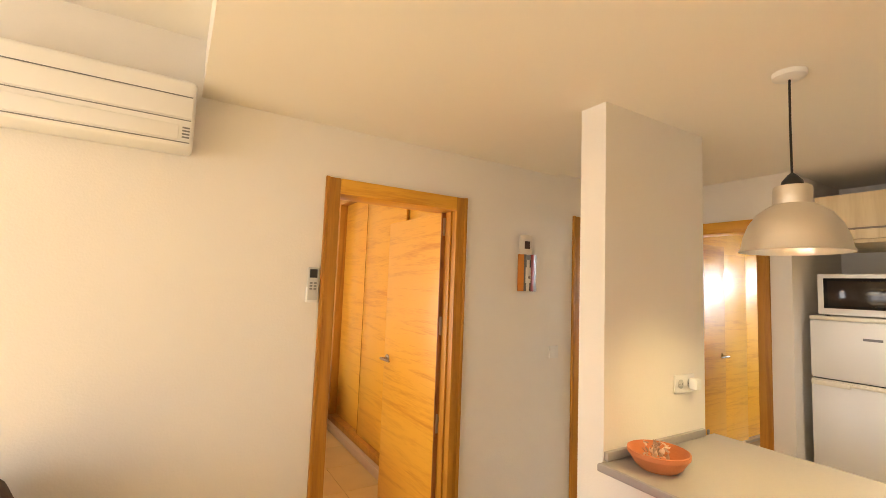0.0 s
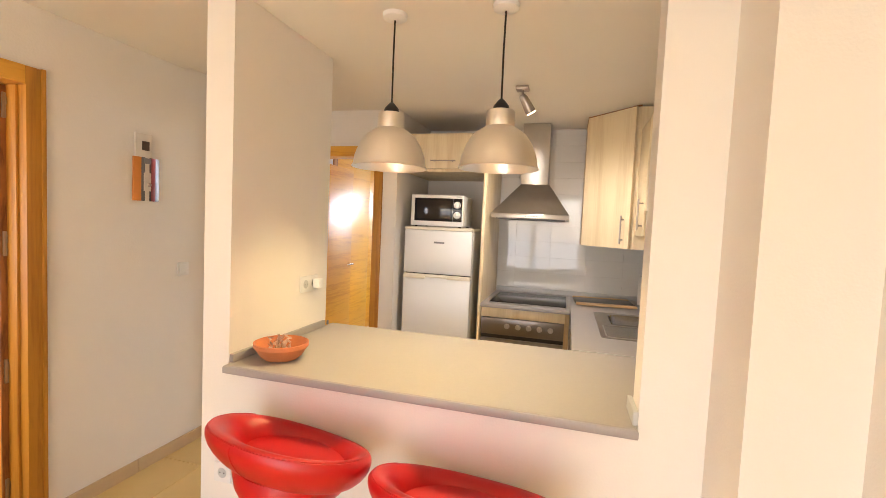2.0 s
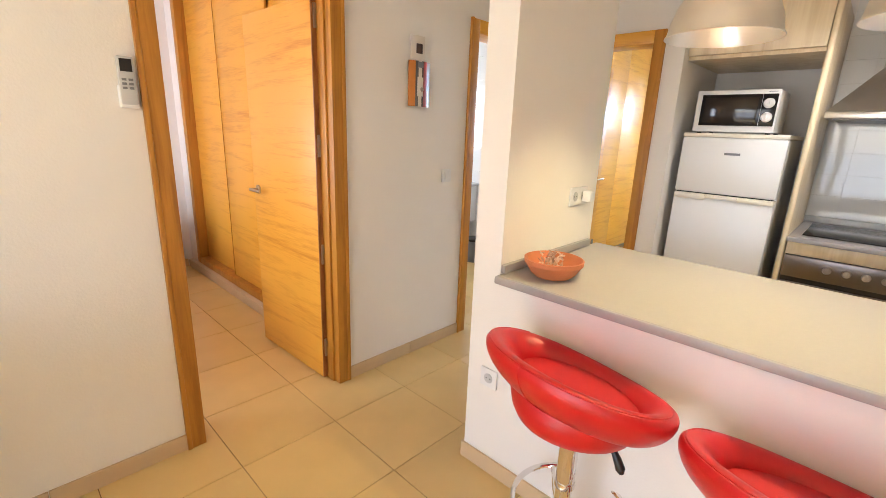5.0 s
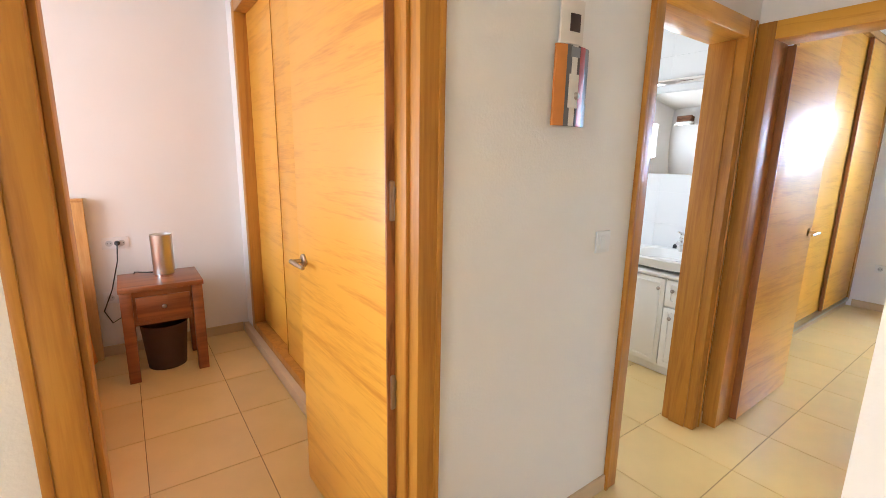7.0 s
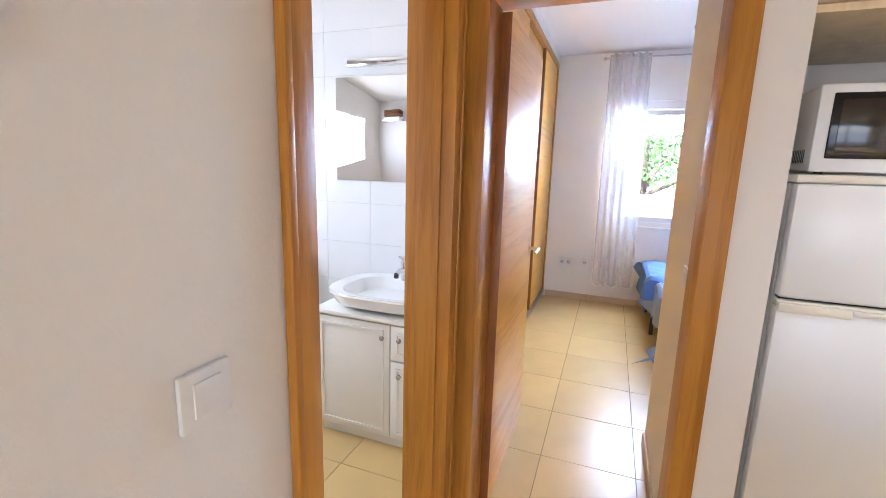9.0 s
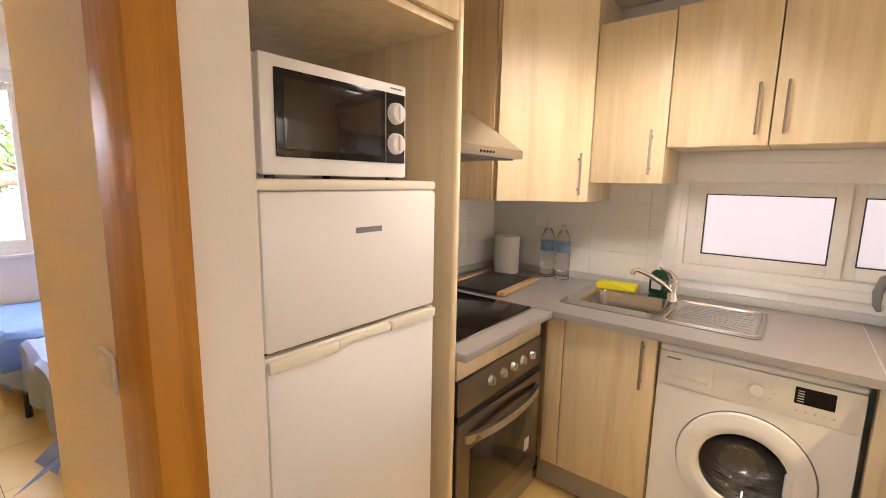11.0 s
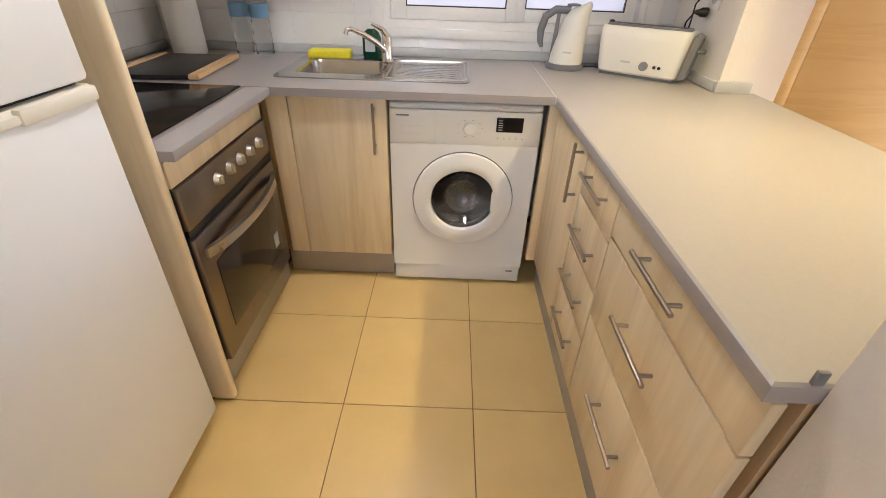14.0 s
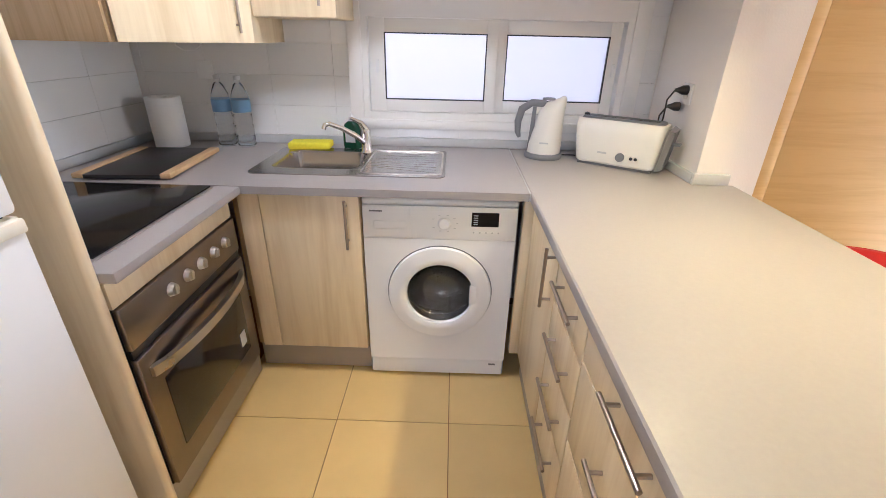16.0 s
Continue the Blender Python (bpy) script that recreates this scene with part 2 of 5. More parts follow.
def tube(points, r, bm=None, seg=12, closed=False):
    """A round bar along points; r is one radius or one for each point."""
    b = bmesh.new()
    pts = [Vector(p) for p in points]
    rs = r if isinstance(r, (list, tuple)) else [r] * len(pts)
    rings, up = [], None
    for i, p in enumerate(pts):
        a = pts[(i - 1) % len(pts)] if closed or i else p
        c = pts[(i + 1) % len(pts)] if closed or i < len(pts) - 1 else p
        d = (c - a).normalized()
        if up is None:
            up = d.orthogonal().normalized()
        up = (up - d * up.dot(d)).normalized()
        side = d.cross(up)
        rings.append([b.verts.new(p + (up * math.cos(k) + side * math.sin(k)) * rs[i]) for k in [2 * math.pi * j / seg for j in range(seg)]])
    for i in range(len(rings) - (0 if closed else 1)):
        u, w = rings[i], rings[(i + 1) % len(rings)]
        for j in range(seg):
            b.faces.new((u[j], u[(j + 1) % seg], w[(j + 1) % seg], w[j]))
    if not closed:
        b.faces.new(rings[0][::-1])
        b.faces.new(rings[-1])
    bmesh.ops.recalc_face_normals(b, faces=b.faces[:])
    return join(bm, b)


def lathe(profile, center=(0, 0, 0), seg=32, bm=None, axis="z", caps=True):
    """A turned body: (radius, height) pairs about an upright axis, or about y."""
    b = bmesh.new()
    rings = []
    for r, h in profile:
        ring = []
        for j in range(seg):
            k = 2 * math.pi * j / seg
            v = Vector((r * math.cos(k), r * math.sin(k), h))
            if axis == "y":
                v = Vector((v.x, v.z, -v.y))
            elif axis == "x":
                v = Vector((v.z, v.x, v.y))
            ring.append(b.verts.new(Vector(center) + v))
        rings.append(ring)
    for u, w in zip(rings, rings[1:]):
        for j in range(seg):
            b.faces.new((u[j], u[(j + 1) % seg], w[(j + 1) % seg], w[j]))
    if caps and profile[0][0] > 1.1e-3:
        b.faces.new(rings[0][::-1])
    if caps and profile[-1][0] > 1.1e-3:
        b.faces.new(rings[-1])
    bmesh.ops.remove_doubles(b, verts=b.verts[:], dist=1e-5)
    bmesh.ops.recalc_face_normals(b, faces=b.faces[:])
    return join(bm, b)


def loft(rings, bm=None, caps=True, first=True):
    """A skin through rings of equally many points."""
    b = bmesh.new()
    vr = [[b.verts.new(p) for p in ring] for ring in rings]
    for u, w in zip(vr, vr[1:]):
        for j in range(len(u)):
            b.faces.new((u[j], u[(j + 1) % len(u)], w[(j + 1) % len(u)], w[j]))
    if caps:
        if first:
            b.faces.new(vr[0][::-1])
        b.faces.new(vr[-1])
    bmesh.ops.recalc_face_normals(b, faces=b.faces[:])
    return join(bm, b)


def rrect(cx, cy, w, d, r, z, n=5):
    """A rounded rectangle as a ring of points."""
    out = []
    for qx, qy, a0 in ((1, 1, 0), (-1, 1, 90), (-1, -1, 180), (1, -1, 270)):
        for k in range(n + 1):
            a = radians(a0 + 90 * k / n)
            out.append(Vector((cx + qx * (w / 2 - r) + r * math.cos(a), cy + qy * (d / 2 - r) + r * math.sin(a), z)))
    return out


def to_mesh(name, bm, material, smooth=True):
    me = bpy.data.meshes.new(name)
    if smooth:
        for f in bm.faces:
            f.smooth = True
        for e in bm.edges:
            if len(e.link_faces) == 2 and e.calc_face_angle(0) > 0.6:
                e.smooth = False
    bm.to_mesh(me)
    bm.free()
    me.materials.append(material)
    return me


def thing(name, label, category, loc=(0, 0, 0), group="", kind="", m=None):
    """An Empty at a thing's base. With m its parts are built about the origin, else in the world."""
    ob = new(name)
    ob.empty_display_size = 0.05
    ob.matrix_world = m if m is not None else Matrix.Translation(loc)
    OFFSET[ob.name] = Vector((0, 0, 0)) if m is not None else Vector(loc)
    return tagged(ob, label, category, group, kind)


def part(name, bm, material, parent, label="", smooth=True):
    off = OFFSET[parent.name]
    for v in bm.verts:
        v.co -= off
    ob = new(name, to_mesh(name, bm, material, smooth))
    ob.parent = parent
    OFFSET[ob.name] = off
    return tagged(ob, label)


def solo(name, bm, material, label, category, group="", kind="", smooth=False):
    ob = new(name, to_mesh(name, bm, material, smooth))
    OFFSET[ob.name] = Vector((0, 0, 0))
    return tagged(ob, label, category, group, kind)


def boxes(*rows):
    bm = bmesh.new()
    for r in rows:
        box(*r, bm=bm)
    return bm


def slab_with_holes(x0, x1, y0, y1, z0, z1, holes, axis):
    """A wall box whose length runs along axis ('x' or 'y'), with openings (a0, a1, z0, z1)."""
    bm = bmesh.new()
    a0, a1 = (x0, x1) if axis == "x" else (y0, y1)
    cuts = sorted({a0, a1, *[h[0] for h in holes], *[h[1] for h in holes]})
    for u, w in zip(cuts, cuts[1:]):
        mid = (u + w) / 2
        hs = [h for h in holes if h[0] <= mid <= h[1]]
        spans = [(z0, z1)] if not hs else [(z0, hs[0][2]), (hs[0][3], z1)]
        for p, q in spans:
            if q - p > 1e-4:
                box(*((u, w, y0, y1) if axis == "x" else (x0, x1, u, w)), p, q, bm=bm)
    bmesh.ops.remove_doubles(bm, verts=bm.verts[:], dist=1e-5)
    return bm


# ---- structure ----
CL, CK, CB = 2.358, 2.378, 2.64
wallsets = {
    "wall_north": slab_with_holes(-4.6, 1.84, 0.88, 1.02, 0, 2.8, [(-0.83, -0.06, 0, 2.05), (0.95, 1.73, 0, 2.05)], "x"),
    "wall_hall_end": slab_with_holes(1.84, 1.98, 0.09, 1.02, 0, 2.8, [(0.11, 0.84, 0, 2.05)], "y"),
    "wall_niche_side": box(1.84, 2.75, -0.08, 0.09, 0, 2.8),
    "wall_kitchen_back": box(2.65, 2.75, -2.36, -0.08, 0, 2.8),
    "wall_kitchen_window": slab_with_holes(0.12, 2.65, -2.36, -2.2, 0, 2.8, [(0.27, 1.54, 1.03, 1.58)], "x"),
    "wall_bar_end": box(0, 0.12, -2.36, -1.65, 0, 2.8),
    "wall_bar_front": box(0, 0.12, -1.65, -0.13, 0, 0.86),
    "wall_wing": box(0, 0.73, -0.13, 0, 0, 2.4),
    "wall_pier": box(-0.26, 0, -2.2, -1.838, 0, 2.8),
    "wall_south": slab_with_holes(-4.6, -0.26, -2.2, -2.08, 0, 2.8, [(-1.34, -0.45, 0, 2.06)], "x"),
    "wall_west": slab_with_holes(-4.75, -4.6, -2.2, 1.02, 0, 2.8, [(-1.75, 0.65, 0.1, 2.25)], "y"),
    "wall_bedroom_west": slab_with_holes(-3.45, -3.3, 1.02, 3.86, 0, 2.8, [(1.7, 3.1, 0.85, 1.45)], "y"),
    "wall_bedroom_north": box(-3.45, 0.72, 3.72, 3.86, 0, 2.8),
    "wall_bedroom_east": box(0.62, 0.72, 1.02, 3.72, 0, 2.8),
    # the bathroom opening is assumed, cut to go with the fill lamp
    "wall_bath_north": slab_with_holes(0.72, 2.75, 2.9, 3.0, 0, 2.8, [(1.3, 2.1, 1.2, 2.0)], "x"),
    "wall_bath_east": box(2.66, 2.75, 1.02, 2.9, 0, 2.8),
    "wall_bath_return": box(1.98, 2.66, 1.0, 1.1, 0, 2.8),
    "wall_wardrobe_back": box(2.75, 5.6, 1.65, 1.75, 0, 2.8),
    "wall_bedroom_end": slab_with_holes(5.42, 5.62, -2.5, 1.65, 0, 2.8, [(-1.35, 0.34, 0.88, 2.16)], "y"),
    "wall_bedroom_south": box(2.65, 5.62, -2.5, -2.36, 0, 2.8),
}
for k, bm in wallsets.items():
    solo(k, bm, PLASTER, "cream-white painted plaster wall", "wall", kind="structure")
solo("wall_door_blocking", box(-1.4, -0.4, -2.4, -2.3, 0, 2.1), PLASTER, "plain plaster behind the entrance door", "wall", kind="structure")

solo("ceiling_living", boxes((-4.6, -1.45, -2.18, 0.95, 2.62, 2.75)), CEIL, "warm white painted plaster ceiling", "ceiling", kind="structure")
solo("ceiling_low", boxes((-1.45, 0.735, -2.3, 0.882, CL, 2.70)), CEIL, "lowered warm white plaster ceiling over the bar", "ceiling", kind="structure")
solo("ceiling_kitchen", boxes((0.735, 2.68, -2.3, 0.95, CK, 2.70)), CEIL, "warm white plaster ceiling over the kitchen", "ceiling", kind="structure")
solo("ceiling_bedrooms", boxes((-3.4, 0.66, 0.95, 3.8, CB, 2.75), (0.68, 2.7, 1.0, 2.95, 2.5, 2.72), (1.9, 5.5, -2.4, 1.7, CB, 2.75)), CEIL, "white painted bedroom and bathroom ceilings", "ceiling", kind="structure")

floor = solo("floor", box(-4.6, 5.5, -2.4, 3.8, -0.12, -0.003), GROUT, "honey-beige ceramic tiled floor with thin joints", "floor", kind="structure")

# outdoors
solo("ground", box(-150, 150, -150, 150, -0.6, -0.5), GROUND, "dry sandy ground outside the flat", "ground", kind="structure")
# unseen walls, added to keep sun and sky off the frosted kitchen panes
lw = solo("pane_shade_wall", boxes((-0.8, 2.9, -3.9, -3.7, -0.5, 4.7), (-0.8, -0.6, -3.7, -2.42, -0.5, 4.7), (2.7, 2.9, -3.7, -2.42, -0.5, 4.7)), PALE_RENDER, "unseen pale rendered walls added to shade the kitchen window", "wall", kind="structure")
solo("garden_wall", box(9.0, 9.2, -9, 6, -0.5, 1.05), RENDERED, "low rendered garden wall outside the bedroom", "wall", kind="structure")


# ---- doors ----
def door_frame_x(d, x0, x1, yf, yb, ztop, w=0.07, out=-1):
    """Frame of a door in a wall along x: two faces of casing and the lining between."""
    for nm, a, b in (("jamb", x0, x0 + w), ("jamb", x1 - w, x1)):
        part(nm, box(a, b, yf, yb, 0, ztop, 0.003), OAK_V, d)
    part("head", box(x0 + w, x1 - w, yf, yb, ztop - w - 0.01, ztop, 0.003), OAK_HX, d)
    for a, b in ((x0 + w, x0 + w + 0.012), (x1 - w - 0.012, x1 - w)):
        part("stop_bead", box(a, b, yf + 0.045, yb - 0.045, 0.001, ztop - w - 0.011, 0.002), OAK_V, d)
    for a, b in ((x0 - 0.006, x0 + 0.012), (x1 - 0.012, x1 + 0.006)):
        part("casing_bead", box(a, b, yf - 0.005, yf + 0.016, 0, ztop + 0.003, 0.003), OAK_V, d)


def lever(leaf, x, y, z, side, along, mat_=NICKEL):
    """A lever handle on a leaf that runs along y: side is the way out of the leaf, along the way of the lever."""
    bm = lathe([(0.001, 0.0), (0.026, 0.0), (0.026, 0.008), (0.022, 0.011), (0.001, 0.011)], (x, y, z), 20, axis="x")
    if side < 0:
        for v in bm.verts:
            v.co.x = 2 * x - v.co.x
    tube([(x, y, z), (x + side * 0.05, y, z)], 0.009, bm)
    tube([(x + side * 0.05, y - along * 0.008, z), (x + side * 0.052, y + along * 0.05, z), (x + side * 0.048, y + along * 0.115, z - 0.004)], [0.01, 0.009, 0.007], bm)
    bmesh.ops.recalc_face_normals(bm, faces=bm.faces[:])
    return part("handle", bm, mat_, leaf, "satin nickel lever handle")


def hinges(d, x, y, zs, axis="z"):
    for z in zs:
        bm = tube([(x, y, z - 0.04), (x, y, z - 0.002)], 0.0065)
        tube([(x, y, z + 0.002), (x, y, z + 0.04)], 0.0065, bm)
        tube([(x, y, z - 0.043), (x, y, z + 0.043)], 0.004, bm)
        box(x - 0.031, x - 0.016, y + 0.0085, y + 0.0115, z - 0.055, z + 0.055, 0.004, bm=bm, seg=3)
        box(x - 0.018, x + 0.001, y + 0.006, y + 0.0105, z + 0.004, z + 0.038, bm=bm)
        part("hinge", bm, NICKEL, d, "steel butt hinge")


d1 = thing("door_1", "open honey oak veneer door in an oak frame", "door", (-0.45, 0.95, 0), kind="structure")
door_frame_x(d1, -0.87, -0.02, 0.862, 1.036, 2.09)
leaf = part("leaf", box(-0.135, -0.098, 1.005, 1.71, 0.012, 2.005, 0.002), OAK_H, d1, "flush oak veneer door leaf, grain running across")
part("leaf_edge", box(-0.1365, -0.0965, 0.996, 1.004, 0.012, 2.005, 0.001), OAK_EDGE, leaf, "darker hardwood edge of the leaf")
lever(leaf, -0.135, 1.65, 1.03, -1, -1)
lever(leaf, -0.098, 1.65, 1.03, 1, -1)
turn_leaf = Matrix.Translation((0.342, 0.05, 0)) @ pose(0, 0, 0, 0, 0, 1.7) @ Matrix.Translation((-0.342, -0.05, 0))
leaf.matrix_basis = Matrix.Translation((0.008, -0.03, 0)) @ turn_leaf
hinges(d1, -0.088, 0.9535, (0.2, 0.75, 1.32, 1.92))

d2 = thing("door_2", "oak frame of the open bathroom doorway", "door", (1.34, 0.95, 0), kind="structure")
door_frame_x(d2, 0.91, 1.77, 0.862, 1.036, 2.09)
part("strike_plate", box(1.697, 1.6995, 0.93, 0.955, 0.97, 1.08, 0.001), CHROME, d2, "steel strike plate")

d3 = thing("door_3", "open oak veneer bedroom door in an oak frame", "door", (1.9, 0.45, 0), kind="structure")
for a, b in ((0.04, 0.112), (0.80, 0.876)):
    part("jamb", box(1.822, 1.996, a, b, 0, 2.09, 0.003), OAK_V, d3)
part("head", box(1.822, 1.996, 0.112, 0.80, 2.01, 2.09, 0.003), OAK_H, d3)
leaf3 = part("leaf", box(2.0, 2.735, 0.765, 0.80, 0.012, 2.005, 0.002), OAK_HX, d3, "flush oak veneer door leaf")
part("leaf_edge", box(1.992, 1.999, 0.7635, 0.8015, 0.012, 2.005, 0.001), OAK_EDGE, leaf3)
bm = lathe([(0.001, 0), (0.026, 0), (0.026, 0.01), (0.001, 0.011)], (2.675, 0.765, 1.04), 20, axis="y")
tube([(2.675, 0.77, 1.04), (2.675, 0.715, 1.04)], 0.009, bm)
tube([(2.683, 0.715, 1.04), (2.62, 0.712, 1.04), (2.56, 0.716, 1.036)], [0.01, 0.009, 0.007], bm)
part("handle", bm, CHROME, leaf3, "chrome lever handle")
for z in (0.2, 0.75, 1.33, 1.92):
    part("hinge", tube([(1.99, 0.81, z - 0.045), (1.99, 0.81, z + 0.045)], 0.008), CHROME, d3, "steel butt hinge")

d4 = thing("door_4", "closed light oak entrance door in an oak frame", "door", (-0.9, -2.0, 0), kind="structure")
for a, b in ((-1.37, -1.30), (-0.49, -0.42)):
    part("jamb", box(a, b, -2.175, -2.0785, 0, 2.10, 0.003), LIGHT_OAK, d4)
part("head", box(-1.30, -0.49, -2.175, -2.06, 2.03, 2.10, 0.003), OAK_HX, d4)
leaf4 = part("leaf", box(-1.298, -0.492, -2.125, -2.08, 0.01, 2.028, 0.002), LIGHT_OAK, d4, "flush oak veneer leaf")
bm = lathe([(0.001, 0), (0.026, 0), (0.026, 0.01), (0.001, 0.011)], (-1.23, -2.08, 1.04), 20, axis="y")
part("handle", bm, NICKEL, leaf4, "nickel knob rose")


# skirting
def skirting(name, runs):
    holder = tagged(new(name), "beige ceramic tile skirting", "skirting", kind="structure")
    OFFSET[holder.name] = Vector((0, 0, 0))
    for axis, a0, a1, face, sign in runs:
        n = max(1, round(abs(a1 - a0) / 0.455))
        for i in range(n):
            u, w = a0 + (a1 - a0) * i / n + 0.001, a0 + (a1 - a0) * (i + 1) / n - 0.001
            lo, hi = sorted((face, face + sign * 0.012))
            part("skirting_tile", box(*((u, w, lo, hi) if axis == "x" else (lo, hi, u, w)), 0, 0.075, 0.002, seg=1), SKIRT, holder, smooth=False)


skirting("baseboard", [("x", -4.6, -0.872, 0.88, -1), ("x", -0.018, 0.908, 0.88, -1), ("y", -1.838, 0.012, 0, -1), ("x", -0.012, 0.74, 0, 1),
                       ("x", -0.26, -0.012, -1.838, 1), ("y", -2.08, -1.826, -0.26, -1), ("x", -0.418, -0.272, -2.08, 1), ("y", -0.08, 0.038, 1.84, -1),
                       ("x", 1.998, 2.75, 0.09, 1), ("y", -1.9, 1.0, 5.42, -1), ("x", -3.3, 0.0, 3.72, -1), ("y", -0.13, 0.0, 0.74, 1), ("x", 1.772, 1.82, 0.88, -1)])

# ---- kitchen ----
def bar_handle(parent, p, along, length=0.16, out=(-1, 0, 0)):
    """A bar handle on two posts; p is its middle on the door's face."""
    p, a, o = Vector(p), Vector(along), Vector(out)
    bm = tube([p + o * 0.03 - a * length / 2, p + o * 0.03 + a * length / 2], 0.0055, seg=10)
    for s in (-1, 1):
        tube([p + a * s * length * 0.36, p + a * s * length * 0.36 + o * 0.03], 0.0045, bm, seg=8)
    return part("handle", bm, NICKEL, parent, "brushed nickel bar handle")


# worktops
wt = thing("worktop", "grey-brown laminate worktop along the oven and sink", "worktop", (2.0, -1.8, 0.87))
part("hob_run", boxes((1.87, 2.648, -1.46, -0.792, 0.872, 0.902, 0.006)), WORKTOP, wt)
part("sink_run", boxes((0.804, 2.648, -1.70, -1.4602, 0.872, 0.902), (0.804, 2.648, -2.198, -2.02, 0.872, 0.902), (0.804, 1.485, -2.02, -1.70, 0.872, 0.902), (1.865, 2.648, -2.02, -1.70, 0.872, 0.902)), WORKTOP, wt)
bar = thing("bar_worktop", "deep grey-brown laminate bar worktop", "worktop", (0.4, -1, 0.86))
bmb = loft([[Vector((x + sx * q, y + sy * q, z)) for x, y, sx, sy in ((-0.038, -0.132, 1, -1), (-0.038, -1.648, 1, 1), (0.122, -1.648, 1, 1), (0.122, -2.198, 1, 1), (0.799, -2.198, -1, 1), (0.799, -0.132, -1, -1))] for q, z in ((0.006, 0.866), (0.001, 0.869), (0.0, 0.875), (0.0, 0.891), (0.002, 0.8965), (0.007, 0.900))])
part("top", bmb, WORKTOP, bar)
part("joint_strip", box(0.799, 0.8035, -2.198, -1.458, 0.874, 0.9025), LGREY, bar, "pale aluminium joint strip")
part("upstand", boxes((0.0, 0.70, -0.150, -0.1305, 0.9, 0.935, 0.004)), WORKTOP, bar, "narrow laminate upstand")
part("upstand", boxes((-0.01, 0.135, -1.649, -1.632, 0.9, 0.945, 0.004), (0.1205, 0.137, -2.18, -1.649, 0.9, 0.94, 0.004)), LGREY, bar, "pale grey upstand")
part("end_clip", boxes((0.737, 0.752, -0.140, -0.133, 0.9, 0.923, 0.002)), GREY, bar, "grey metal end cap")
up = solo("worktop_upstand", boxes((0.14, 2.63, -2.199, -2.182, 0.9025, 0.945, 0.005), (2.632, 2.649, -2.18, -0.795, 0.9025, 0.945, 0.005)), LGREY, "grey laminate upstand along the tiled wall", "upstand", smooth=True)


def base_door(parent, bm, **k):
    return part("door", bm, ASH, parent)


# oven housing
oh = thing("oven_cabinet", "pale maple cabinet housing the built-in oven", "cabinet", (2.2, -1.1, 0))
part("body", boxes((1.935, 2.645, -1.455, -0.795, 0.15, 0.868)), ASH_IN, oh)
part("rail", box(1.908, 1.934, -1.425, -0.797, 0.795, 0.868, 0.002), ASH, oh)
part("plinth", box(1.945, 1.96, -1.50, -0.795, 0.004, 0.15), PLINTH, oh, "brushed grey plinth")
ov = thing("oven", "built-in steel oven with five knobs and dark glass", "oven", (1.92, -1.1, 0.17))
part("body", box(1.915, 1.934, -1.42, -0.80, 0.16, 0.792, 0.002), BLACK, ov)
part("control_panel", box(1.898, 1.916, -1.42, -0.80, 0.665, 0.792, 0.004), DARKSTEEL, ov, "dark steel control panel")
odoor = part("door", box(1.894, 1.916, -1.42, -0.80, 0.165, 0.635, 0.005), DARKSTEEL, ov, "oven door")
part("glass", box(1.891, 1.8945, -1.35, -0.87, 0.255, 0.52, 0.001), OVENGLASS, odoor, "dark brown oven glass")
part("label", boxes((1.8895, 1.8912, -1.325, -1.285, 0.30, 0.36)), LGREY, odoor, "small pale energy sticker")
part("gap", box(1.905, 1.917, -1.418, -0.802, 0.636, 0.664), BLACK, ov)
pts = [(1.893 - 0.045 * math.sin(math.pi * k / 12) ** 0.6, -0.83 - 0.56 * k / 12, 0.575) for k in range(13)]
bmh = loft([[Vector(p) + Vector((a * 0.009, 0, b * 0.016)) for a, b in ((-1, -1), (1, -1), (1, 1), (-1, 1))] for p in pts])
part("handle", bmh, STEEL, odoor, "bowed steel towel-bar handle")
for k, y in enumerate((-1.0, -1.085, -1.165, -1.245, -1.325)):
    bm = lathe([(0.021, 0.0), (0.0195, -0.006), (0.016, -0.015), (0.001, -0.016)], (1.898, y, 0.735), 20, axis="x")
    box(1.877, 1.884, y - 0.0045, y + 0.0045, 0.721, 0.749, 0.002, bm=bm)
    part("knob", bm, STEEL, ov, "pale steel oven knob")

hb = thing("hob", "black ceramic glass hob in a steel rim", "hob", (2.23, -1.13, 0.9))
part("rim", boxes((1.955, 2.505, -1.435, -0.845, 0.9022, 0.906, 0.002)), STEEL, hb, "thin steel rim")
part("glass", boxes((1.962, 2.498, -1.428, -0.852, 0.9062, 0.9115, 0.001)), BLACKGLASS, hb)

# corner filler and sink cupboard
sc = thing("sink_cabinet", "pale maple base cabinet under the sink", "cabinet", (1.65, -1.8, 0))
part("body", boxes((1.44, 1.935, -2.19, -1.51, 0.15, 0.70), (1.44, 1.47, -2.19, -1.51, 0.70, 0.868), (1.90, 1.935, -2.19, -1.51, 0.70, 0.868)), ASH_IN, sc)
part("filler", box(1.825, 1.906, -1.509, -1.488, 0.155, 0.868, 0.002), ASH, sc)
sd = part("door", box(1.442, 1.822, -1.509, -1.488, 0.155, 0.868, 0.003), ASH, sc)
bar_handle(sd, (1.49, -1.488, 0.755), (0, 0, 1), 0.2, (0, 1, 0))
part("plinth", box(1.44, 1.944, -1.56, -1.545, 0.004, 0.15), PLINTH, sc, "brushed grey plinth")

